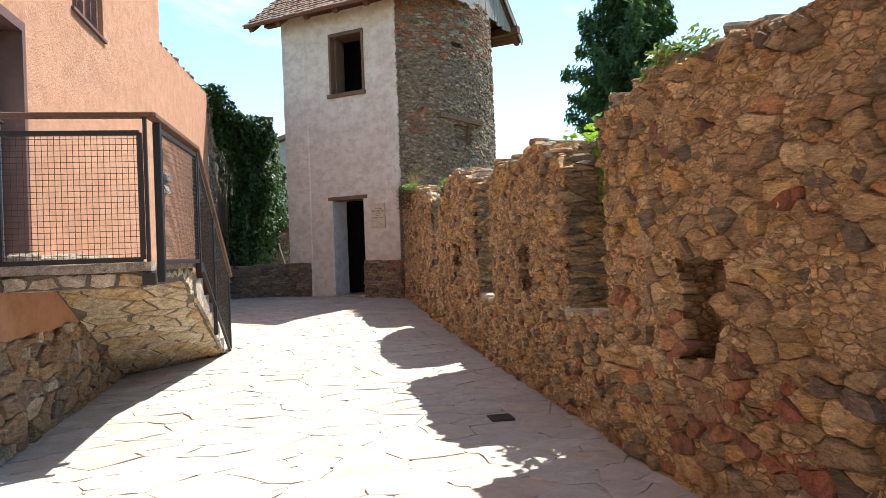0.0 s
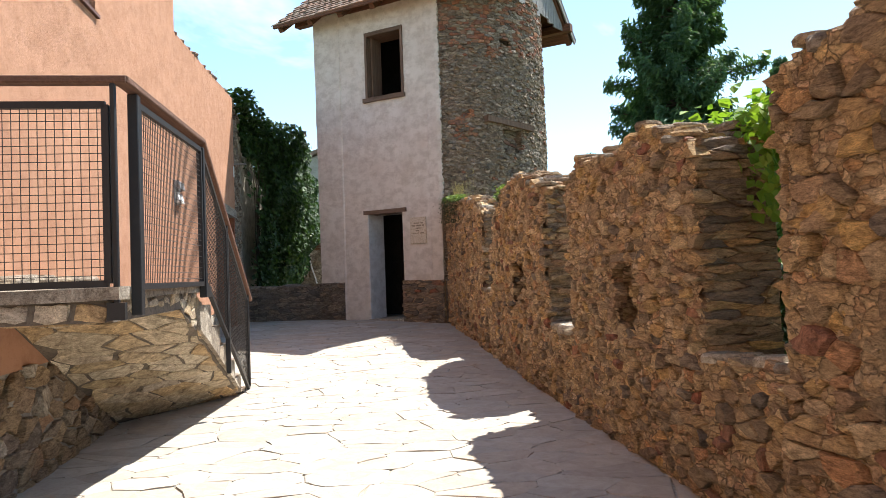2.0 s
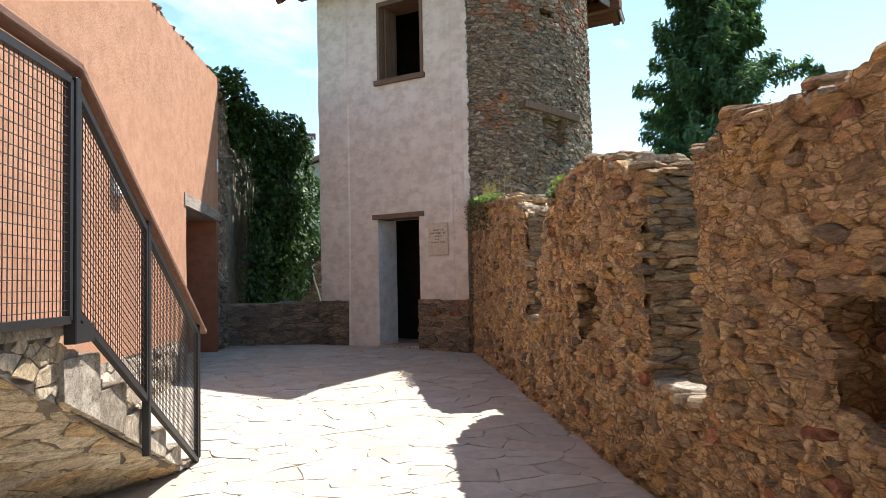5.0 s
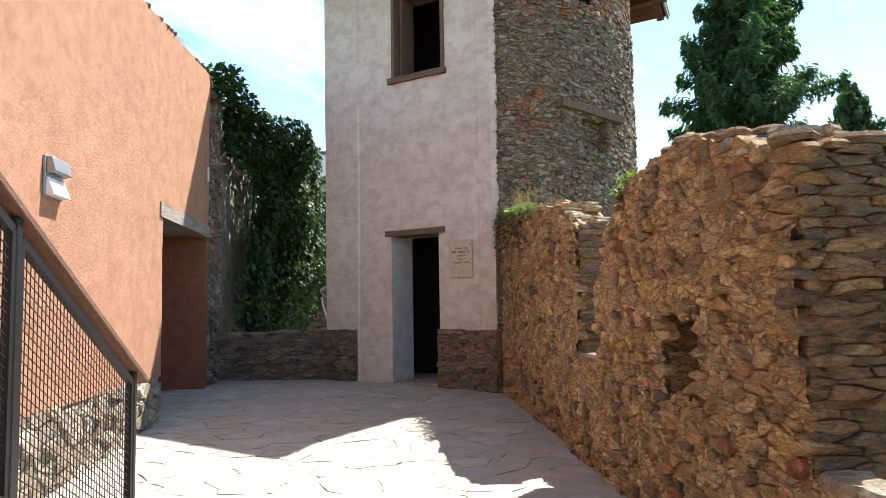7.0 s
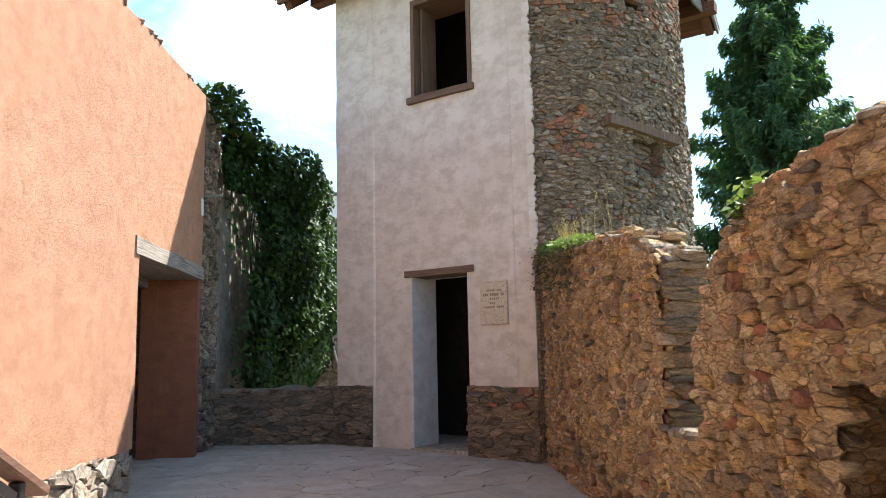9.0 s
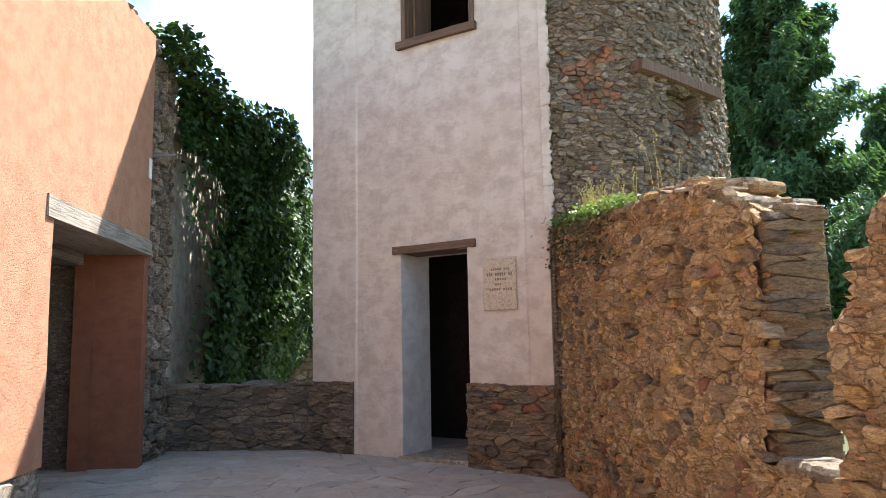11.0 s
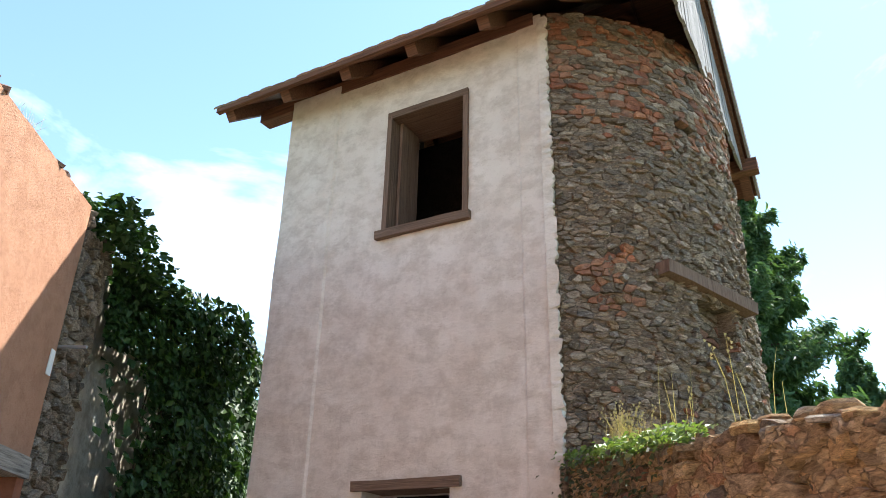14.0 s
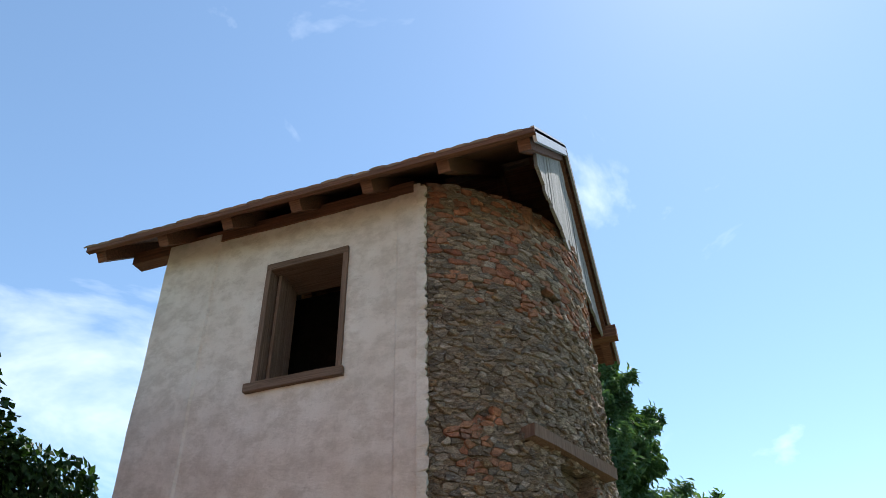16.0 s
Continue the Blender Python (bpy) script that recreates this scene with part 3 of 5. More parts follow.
# ---- battlement ----
FACE, THICK = 1.88, 0.46
TOPS = [(-6, 2.3), (1.5, 2.2), (2.46, 2.12), (3.1, 2.18), (3.7, 2.2), (4.45, 2.1)]
MERLON = [(5.2, 1.92), (5.75, 2.12), (6.4, 2.07), (7.0, 2.12), (7.45, 2.02)]
MERLON_B = [(8.15, 2.02), (8.5, 2.14), (9.05, 2.3), (9.5, 2.26), (10.05, 2.18), (10.42, 1.98), (10.55, 1.78), (10.72, 1.55)]
MERLON_C = [(11.2, 2.1), (11.55, 2.28), (11.9, 2.34), (12.6, 2.4), (13.6, 2.48), (14.75, 2.56)]
RUNS = [TOPS, MERLON, MERLON_B, MERLON_C]
DEPTHS = [0.46, 0.44, 0.4, 0.31]
GAPS = [(4.45, 5.2, 0.8), (7.45, 8.15, 0.75), (10.72, 11.2, 1.03)]
NICHES = [(3.08, 3.53, 0.6, 1.18), (6.05, 6.46, 0.8, 1.27), (9.07, 9.49, 0.85, 1.33)]


def wall_top(s):
    for run in RUNS:
        if run[0][0] <= s <= run[-1][0]:
            return float(np.interp(s, [a for a, b in run], [b for a, b in run]))
    for a, b, z in GAPS:
        if a < s < b:
            return z
    return 0


wall_east = thing("wall_east", lane(FACE, 7, 0), "crumbling ochre rubble battlement with gaps and loopholes", "stone wall", kind="structure")
core = bmesh.new()
for run, THICK in zip(RUNS, DEPTHS):
    cuts = sorted({a for a, b in run} | {q for n in NICHES for q in n[:2] if run[0][0] < q < run[-1][0]})
    for a, b in zip(cuts, cuts[1:]):
        za, zb = wall_top(a + 1e-4) - 0.05, wall_top(b - 1e-4) - 0.05
        m = (a + b) / 2
        hole = next((n for n in NICHES if n[0] <= m <= n[1]), None)
        base = [lane(FACE + 0.03, a, -0.5), lane(FACE + THICK, a, -0.5), lane(FACE + THICK, b, -0.5), lane(FACE + 0.03, b, -0.5)]
        if hole:
            back = FACE + 0.2
            block(FACE, FACE + THICK, a, b, -0.5, hole[2], core)
            block(back, FACE + THICK, a, b, hole[2], hole[3], core)
            base = [lane(FACE + 0.03, a, hole[3]), lane(FACE + THICK, a, hole[3]), lane(FACE + THICK, b, hole[3]), lane(FACE + 0.03, b, hole[3])]
        hexa(core, base + [lane(FACE + 0.03, a, za), lane(FACE + THICK, a, za - 0.04), lane(FACE + THICK, b, zb - 0.04), lane(FACE + 0.03, b, zb)])
for (a, b, z), THICK in zip(GAPS, DEPTHS[1:]):
    hexa(core, [lane(FACE + 0.03, a, -0.5), lane(FACE + THICK, a, -0.5), lane(FACE + THICK, b, -0.5), lane(FACE + 0.03, b, -0.5),
                lane(FACE + 0.03, a, z - 0.05), lane(FACE + THICK, a, z - 0.42), lane(FACE + THICK, b, z - 0.42), lane(FACE + 0.03, b, z - 0.05)])
part("core", core, mortar_brown, wall_east, "brown earth mortar core")


def in_wall(s, z):
    e = 0.05 * noise.noise(Vector((s * 9, z * 9, 1.5)))
    return z < wall_top(s) - 0.05 and not any(a + 0.03 + e < s < b - 0.02 - e and c + 0.02 + e < z < d - 0.01 + e for a, b, c, d in NICHES)


def ochre_or_dark(u, v, r):
    k = noise.noise(Vector((u * 0.7, v * 1.3, 3.1)))
    if r.random() < (0.45 if 2.3 < u < 3.7 and 0.1 < v < 0.7 and k > -0.25 else 0.045):
        return brick_red
    if r.random() < 0.07:
        return stone_dark
    return stone_brown if r.random() < 0.3 + max(0, k) * 0.6 else stone_ochre


def east_at(u, v, h):
    w = noise.noise(Vector((u * 1.3, v * 1.6, 0))) * 0.03
    return lane(FACE - h - w, u, v)


rough_sheet(0.6, 14.8, -0.2, 2.6, 0.02, in_wall, lambda u, v, h: east_at(u, v, h + 0.008), 0.034, 6.0, "mortar_face", mortar_brown, wall_east, "crumbling earth mortar between the stones")
stones(rubble(1.0, 4.47, -0.1, 2.25, 0.12, 0.065, 21, 0.48, 0.4), in_wall, 0.004, (-0.012, 0.055), east_at, 22, wall_east, "stone", lambda u, v: False, ochre_or_dark)
stones(rubble(4.4, 14.9, 0.0, 2.62, 0.095, 0.048, 23, 0.48, 0.4), in_wall, 0.003, (-0.012, 0.045), east_at, 24, wall_east, "stone", lambda u, v: 4.4 < u < 11.2 and 0.4 < v, ochre_or_dark)
# courses on the merlons' ends and on the loopholes' backs
# The merlon ends' darker stone mix puts their shade into the colour.
for a, z0, sgn, THICK in ((5.2, 0.6, -1, 0.44), (8.15, 0.55, -1, 0.4), (11.2, 0.85, -1, 0.31), (4.45, 0.6, 1, 0.46), (7.45, 0.55, 1, 0.44), (10.72, 0.85, 1, 0.4)):
    top = wall_top(a + (0.001 if sgn < 0 else -0.001)) - 0.02
    stones(rubble(FACE + 0.01, FACE + THICK, z0, top, 0.22, 0.042, int(a * 10), 0.28, 0.12), lambda u, v: True, 0.003, (0.006, 0.045),
           lambda u, v, h, a=a, sgn=sgn: lane(u, a + sgn * h, v), int(a * 7), wall_east, "coursed_stone", lambda u, v: False,
           lambda u, v, r: stone_dark if r.random() < 0.22 else (stone_brown if r.random() < 0.75 else stone_ochre))
for a, b, z0, z1 in NICHES:
    stones(rubble(a, b, z0, z1, 0.2, 0.07, int(a * 13)), lambda u, v: True, 0.006, (0.01, 0.04), lambda u, v, h: lane(FACE + 0.2 - h, u, v), int(a * 5), wall_east, "niche_stone",
           lambda u, v: False, lambda u, v, r: stone_brown if r.random() < 0.6 else brick_red)
    part("loophole_lintel", roughen(block(FACE - 0.01, FACE + 0.3, a - 0.03, b + 0.03, z1, z1 + 0.05), 0.1, 0.012, 5), stone_dark, wall_east, "flat dark lintel slab")


def slab(o, s, z, lo, ls, h, rng):
    """A flat rough coping slab."""
    n = 7
    turn = rng.uniform(0, 6)
    ring = [(math.cos(turn + i * 2 * math.pi / n) * lo * rng.uniform(0.62, 1.15), math.sin(turn + i * 2 * math.pi / n) * ls * rng.uniform(0.62, 1.15)) for i in range(n)]
    lean = rng.uniform(-0.12, 0.12)
    v = [lane(o + a * k, s + b * k, z + lean * b + q) for q, k in ((0, 0.95), (h * 0.6, 1.0), (h, 0.86)) for a, b in ring]
    f = [(r * n + i, r * n + (i + 1) % n, r * n + n + (i + 1) % n, r * n + n + i) for r in (0, 1) for i in range(n)]
    return v, f + [tuple(range(2 * n, 3 * n)), tuple(range(n - 1, -1, -1))]


rng = random.Random(5)
for run in RUNS:
    s = max(run[0][0], 1.2) + 0.08
    while s < run[-1][0] - 0.05:
        ls = rng.uniform(0.07, 0.17)
        for o in (FACE + 0.06, FACE + 0.18, FACE + 0.33)[: 3 if run is not MERLON_C else 2]:
            for lift in (-0.02, 0.012, 0.035)[: rng.choice((1, 2, 2, 3))]:
                v, f = slab(o + rng.uniform(-0.03, 0.05), s + rng.uniform(-0.05, 0.05), wall_top(s) - 0.075 + lift, rng.uniform(0.08, 0.14), ls * rng.uniform(0.55, 0.9), rng.uniform(0.02, 0.055), rng)
                part_of("coping_stone", v, f, rng.choice((stone_brown, stone_ochre, stone_base)), wall_east)
        s += ls
for a, b, z in GAPS:
    for i in range(5):
        s = a + 0.1 + (b - a - 0.2) * i / 4
        v, f = slab(FACE + 0.07 + rng.uniform(-0.03, 0.03), s, z - 0.06 + rng.uniform(-0.02, 0.01), 0.13, 0.11, 0.05, rng)
        part_of("sill_stone", v, f, stone_base, wall_east)

drain = thing("drain_grate", lane(1.34, 5.26, gz(5.26)), "small rusty iron drain grate in the paving", "drain")
DZ = gz(5.26) + 0.004
for i in range(6):
    part("bar", block(1.27, 1.41, 5.185 + i * 0.025, 5.198 + i * 0.025, DZ - 0.012, DZ + 0.004), iron_drain, drain)
for o0, o1, s0, s1 in ((1.255, 1.27, 5.17, 5.345), (1.41, 1.425, 5.17, 5.345), (1.27, 1.41, 5.17, 5.18), (1.27, 1.41, 5.335, 5.345)):
    part("rim", block(o0, o1, s0, s1, DZ - 0.02, DZ + 0.006), iron_drain, drain)

# ---- tower ----
TX0, TX1, TY, TZ = -10.45, -7.65, 12.5, 6.42
MID, RAD = Vector((-8.45, 14.28, 0)), 1.95
tower = thing("tower", (-9, 13.5, 0.4), "old round-backed rubble tower with a flat plastered front", "tower")
door_x, door_z = (-9.29, -8.5), (0.3, 2.4)
win_x, win_z = (-9.24, -8.37), (4.55, 5.86)


def front_out(x, z):
    k = 0.018 if x < -9.84 else (0.01 if x > -7.88 else 0.0)
    return k + 0.012 * noise.noise(Vector((x * 2.1, z * 1.7, 2))) + 0.005 * noise.noise(Vector((x * 7, z * 7, 5)))


def tower_hole(x, z):
    return door_x[0] < x < door_x[1] and z < door_z[1] or win_x[0] < x < win_x[1] and win_z[0] < z < win_z[1]


front_wall = panel_wall([TX0, -9.86, -9.84, door_x[0], win_x[0], door_x[1], win_x[1], -7.89, -7.87, TX1 - 0.01, TX1], [-0.2, 1.12, door_z[1], win_z[0], win_z[1], TZ], tower_hole, front_out, 0.45,
                        lambda u, v, h: Vector((u - (0.03 * (v - 1) / 5 if u < -10.4 else 0), TY - h, v + (0.03 * noise.noise(Vector((u * 2, 0, 1))) if v > 6.35 else 0))), "front_wall", tower_plaster, tower, "pinkish grey lime plaster front", 0.09)
part("corner_core", box(TX1 - 0.2, TX1 + 0.035, TY + 0.012, TY + 0.4, -0.2, TZ), mortar_grey, tower)

ring_bm = bmesh.new()
a0 = math.atan2(TY + 0.02 - MID.y, math.sqrt(RAD ** 2 - (TY + 0.02 - MID.y) ** 2))
path = [MID + Vector((math.cos(a0 + (math.pi - a0) * i / 40), math.sin(a0 + (math.pi - a0) * i / 40), 0)) * (RAD - 0.2) for i in range(41)]
path.append(Vector((TX0 + 0.03, TY + 0.45, 0)))
inner = [MID + (p - MID) * 0.85 for p in path]
rows = [[ring_bm.verts.new(q + Vector((0, 0, z))) for q, z in ((p, -0.2), (p, TZ), (r, TZ), (r, -0.2))] for p, r in zip(path, inner)]
for p, q in zip(rows, rows[1:]):
    for i in range(4):
        ring_bm.faces.new((p[i], q[i], q[(i + 1) % 4], p[(i + 1) % 4]))
ring_bm.faces.new(rows[0])
ring_bm.faces.new(rows[-1][::-1])
round_wall = part("round_wall", ring_bm, mortar_grey, tower, "curved grey rubble wall with brick patches")


def round_at(u, v, h):
    w = noise.noise(Vector((u * 1.1, v * 1.1, 7))) * 0.02
    return MID + Vector((math.cos(u / RAD), math.sin(u / RAD), 0)) * (RAD - 0.02 + h + w) + Vector((0, 0, v))


NOOK = (-0.53 * RAD, -0.28 * RAD, 3.42, 3.84)    # blind opening below the beam: angle times radius, height
HOLE = (-0.53 * RAD, -0.36 * RAD, 5.38, 5.52)


def on_tower(u, v):
    return not any(a < u < b and c < v < d for a, b, c, d in (NOOK, HOLE))


def tower_pick(u, v, r):
    k = noise.noise(Vector((u * 1.4, v * 1.8, 9.0)))
    if v > 5.3 + 0.25 * k:
        return brick_red if r.random() < 0.5 else stone_tower
    return brick_red if k > 0.33 and r.random() < 0.7 or r.random() < 0.02 else stone_tower


u_lo, u_hi = a0 * RAD + 0.01, 0.95 * RAD
rough_sheet(u_lo - 0.04, math.pi * RAD, -0.1, TZ, 0.028, on_tower, lambda u, v, h: round_at(u, v, h + 0.006), 0.02, 6.0, "mortar_face", mortar_grey, round_wall, "rough lime mortar")
stones(rubble(u_lo, u_hi, 1.9, 5.35, 0.078, 0.043, 31, 0.38), on_tower, 0.003, (0.0, 0.042), round_at, 32, round_wall, "rubble_stone", lambda u, v: u < 0.2 and v < 4.2, tower_pick)
stones(rubble(u_lo, u_hi, 5.35, TZ + 0.03, 0.13, 0.052, 33, 0.2, 0.1), on_tower, 0.004, (0.006, 0.03), round_at, 34, round_wall, "rubble_stone", lambda u, v: False, tower_pick)
for a, b, c, d in (NOOK, HOLE):
    stones(rubble(a, b, c, d, 0.15, 0.06, 35), lambda u, v: True, 0.006, (0.0, 0.012), lambda u, v, h: round_at(u, v, h - 0.13), 36, round_wall, "nook_stone", lambda u, v: False, lambda u, v, r: brick_red if r.random() < 0.3 else stone_dark)
for a, b, c, d in (NOOK, HOLE):
    for p, q, r, s in ((a - 0.05, a, c - 0.05, d + 0.05), (b, b + 0.05, c - 0.05, d + 0.05), (a, b, c - 0.05, c), (a, b, d, d + 0.05)):
        bm = bmesh.new()
        hexa(bm, [round_at(p, r, -0.17), round_at(q, r, -0.17), round_at(q, r, -0.004), round_at(p, r, -0.004), round_at(p, s, -0.17), round_at(q, s, -0.17), round_at(q, s, -0.004), round_at(p, s, -0.004)])
        part("nook_cheek", bm, stone_dark, round_wall)
bm = beam(round_at(-0.72 * RAD, 4.0, 0.05), round_at(-0.17 * RAD, 3.88, 0.05), 0.2, 0.1)
part("nook_beam", roughen(bm, 0.1, 0.014, 4), wood_z, tower, "weathered grey timber over a blind opening")
# ragged plaster edge beside the rubble
rng = random.Random(8)
v, f = [], []
for i in range(126):
    z = 2.5 + i * 0.031
    v += [Vector((TX1 - 0.03, TY - 0.026, z)), Vector((TX1 + rng.uniform(0.025, 0.07), TY - 0.018 + rng.uniform(0, 0.01), z + rng.uniform(-0.012, 0.012))), Vector((TX1 + rng.uniform(0.02, 0.05), TY + 0.06, z))]
for i in range(125):
    k = i * 3
    f += [(k, k + 1, k + 4, k + 3), (k + 1, k + 2, k + 5, k + 4)]
part_of("plaster_edge", v, f, tower_plaster, tower, "broken plaster edge")

# stone plinths left of and right of the door
for a, b, seed in ((TX0 - 0.03, -9.88, 41), (-8.52, TX1 + 0.02, 42)):
    plinth = part("plinth", box(a, b, TY - 0.03, TY + 0.1, 0.0, 1.12), mortar_dark if seed == 41 else mortar_brown, tower, "dark schist plinth with a few bricks")
    stones(rubble(a, b, 0.25, 1.13, 0.16, 0.055, seed, 0.44, 0.25), lambda u, v: True, 0.004, (0.004, 0.05), lambda u, v, h: Vector((u, TY - 0.03 - h, v)), seed, plinth, "plinth_stone", lambda u, v: True,
           lambda u, v, r, seed=seed: brick_red if seed == 42 and v > 0.86 and u > -8.2 and r.random() < 0.6 else stone_dark)

# door recess, threshold and lintel
part("door_reveal", box(-9.31, -9.284, TY + 0.004, TY + 0.5, 0.3, 2.41), white_plaster, tower, "whitewashed door reveal")
part("door_reveal", box(-8.506, -8.48, TY + 0.004, TY + 0.5, 0.3, 2.41), white_plaster, tower, "whitewashed door reveal")
part("threshold", soften(box(-9.33, -8.46, TY - 0.02, TY + 0.5, 0.25, 0.42), 0.01), stone_base, tower, "worn stone threshold")
part("door_lintel", roughen(box(-9.37, -8.41, TY - 0.035, TY + 0.3, 2.395, 2.47), 0.12, 0.012, 4), wood_x, tower, "cracked brown timber lintel")
window = part("window_frame", roughen(box(win_x[0], win_x[0] + 0.05, TY - 0.02, TY + 0.13, win_z[0], win_z[1]), 0.1, 0.008, 6), wood_z, tower, "weathered timber window frame without glass")
part("window_jamb", roughen(box(win_x[1] - 0.048, win_x[1], TY - 0.02, TY + 0.13, win_z[0], win_z[1]), 0.1, 0.008, 6), wood_z, window)
part("window_head", roughen(box(win_x[0], win_x[1], TY - 0.022, TY + 0.47, win_z[1] - 0.06, win_z[1] + 0.012), 0.15, 0.008, 4), wood_x, window)
part("window_sill", roughen(box(win_x[0] - 0.05, win_x[1] + 0.03, TY - 0.05, TY + 0.13, win_z[0] - 0.02, win_z[0] + 0.06), 0.15, 0.008, 4), wood_x, window)
part("inner_frame", box(win_x[0] + 0.07, win_x[0] + 0.1, TY + 0.1, TY + 0.4, win_z[0] + 0.05, win_z[1] - 0.06), wood_z, window)
part("storey_floor", box(TX0 + 0.3, -7.6, TY + 0.4, 14.9, 3.2, 3.4), wood_x, tower, "dark timber floor")
# Added near-black sheets stand in for the darkness behind door and window.
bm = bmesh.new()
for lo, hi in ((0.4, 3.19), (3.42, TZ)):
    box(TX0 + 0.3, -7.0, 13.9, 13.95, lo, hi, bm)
part("room_partition", bm, room_shade, tower, "near-black sheets standing in for the shade inside the tower")

# plaque
plaque = thing("plaque", (-8.15, TY, 2.03), "sand-coloured memorial plaque with engraved lines", "plaque")
plaque_mat = mortar_material("sand stone plaque", (0.56, 0.47, 0.36), (0.62, 0.53, 0.41), 0.003)
letter_mat = metal_material("faded engraved letters", (0.2, 0.15, 0.1), 0.8, 0.0, (0.26, 0.2, 0.14))
plaque_board = part("board", soften(box(-8.325, -7.98, TY - 0.03, TY - 0.002, 1.79, 2.275), 0.006), plaque_mat, plaque)
for i, (w, h) in enumerate(((0.22, 0.018), (0.27, 0.028), (0.15, 0.022), (0.1, 0.018), (0.26, 0.02))):
    zc = 2.165 - i * 0.046
    k = int(w / 0.022)
    for j in range(k):
        x = -8.15 - w / 2 + w * (j + 0.5) / k
        if (j * 7 + i * 3) % 6:
            part("letter_bar", box(x - 0.0075, x + 0.0075, TY - 0.032, TY - 0.029, zc - h / 2, zc + h / 2), letter_mat, plaque_board)

# roof
RX0, RX1, EAVE, RIDGE, BACK = -11.12, -6.42, (12.05, 6.25), (14.2, 7.98), (16.4, 6.17)
roof = part("roof", bmesh.new(), wood_red, tower, "old clay tile gable roof on timber")


def slope_sheet(a, b, lift, thick, x0=RX0, x1=RX1):
    """A flat layer on a roof slope that goes from the eave a to the ridge b."""
    d = Vector((0, b[0] - a[0], b[1] - a[1])).normalized()
    n = Vector((0, -d.z, d.y)) if a[0] < b[0] else Vector((0, d.z, -d.y))
    bm = bmesh.new()
    p, q = Vector((0, a[0], a[1])) + n * lift, Vector((0, b[0], b[1])) + n * lift
    hexa(bm, [p + Vector((x0, 0, 0)), p + Vector((x1, 0, 0)), q + Vector((x1, 0, 0)), q + Vector((x0, 0, 0))] + [w + n * thick for w in (p + Vector((x0, 0, 0)), p + Vector((x1, 0, 0)), q + Vector((x1, 0, 0)), q + Vector((x0, 0, 0)))])
    return bm


part("roof_boarding", slope_sheet(EAVE, RIDGE, 0, 0.03), wood_red, roof, "reddish roof boards")
part("roof_boarding", slope_sheet(BACK, RIDGE, 0, 0.03), wood_red, roof, "reddish roof boards")
part("eaves_batten", beam((RX0, EAVE[0] - 0.01, EAVE[1] + 0.0), (RX1, EAVE[0] - 0.01, EAVE[1] + 0.0), 0.05, 0.06), wood_red, roof)
for i in range(7):
    x = RX0 + 0.12 + i * (RX1 - RX0 - 0.24) / 6
    part("rafter", roughen(beam((x, EAVE[0] + 0.06, EAVE[1] - 0.04), (x, RIDGE[0], RIDGE[1] - 0.09), 0.11, 0.14), 0.5, 0.008), wood_red, roof)
    part("rafter", beam((x, BACK[0] - 0.06, BACK[1] - 0.04), (x, RIDGE[0], RIDGE[1] - 0.09), 0.11, 0.14), wood_red, roof)
part("wall_plate", roughen(beam((RX0 + 0.16, TY + 0.06, TZ - 0.02), (-7.72, TY + 0.06, TZ - 0.02), 0.15, 0.14), 0.3, 0.008), wood_red, roof, "rough wall plate beam")
part("wall_plate", beam((RX0 + 0.16, 16.0, TZ - 0.06), (RX1 + 0.06, 16.0, TZ - 0.06), 0.16, 0.16), wood_red, roof)
part("verge_board", beam((RX1 - 0.015, EAVE[0], EAVE[1] - 0.02), (RX1 - 0.015, RIDGE[0], RIDGE[1] - 0.03), 0.03, 0.14), grey_metal, roof, "pale metal-capped verge board")
part("verge_board", beam((RX1 - 0.015, BACK[0], BACK[1] - 0.02), (RX1 - 0.015, RIDGE[0], RIDGE[1] - 0.03), 0.03, 0.14), wood_grey, roof, "grey verge board")
for end, gx in ((1, -6.54), (-1, RX0 + 0.7)):
    y = 12.55
    rng = random.Random(17)
    while y < 15.95:
        w = rng.uniform(0.12, 0.18)
        m = y + w / 2
        top = np.interp(m, [EAVE[0], RIDGE[0], BACK[0]], [EAVE[1], RIDGE[1], BACK[1]]) - 0.02
        low = 6.3 + rng.uniform(-0.05, 0.04)
        if top - low > 0.1:
            part("gable_board", box(gx - 0.012, gx + 0.012 + rng.uniform(0, 0.01), y + 0.004, y + w - 0.004, low, top), wood_grey, roof)
        y += w

# clay tiles, one mesh for all
tile_bm = bmesh.new()
tile_v = []
for yy, zz in ((0, 0.012), (0.07, 0.01), (0.15, 0.006), (0.21, 0.0)):
    tile_v.append([tile_bm.verts.new((xx * 0.078, yy, zz + 0.006 * (1 - xx * xx))) for xx in (-1, -0.5, 0, 0.5, 1)])
for a, b in zip(tile_v, tile_v[1:]):
    for i in range(4):
        tile_bm.faces.new((a[i], a[i + 1], b[i + 1], b[i]))
under = [tile_bm.verts.new((xx * 0.078, 0, -0.004)) for xx in (-1, -0.5, 0, 0.5, 1)]
for i in range(4):
    tile_bm.faces.new((under[i], under[i + 1], tile_v[0][i + 1], tile_v[0][i]))
tile_mesh = bpy.data.meshes.new("roof_tile")
tile_bm.to_mesh(tile_mesh)
tile_bm.free()
tile_mesh.materials.append(clay_tile)


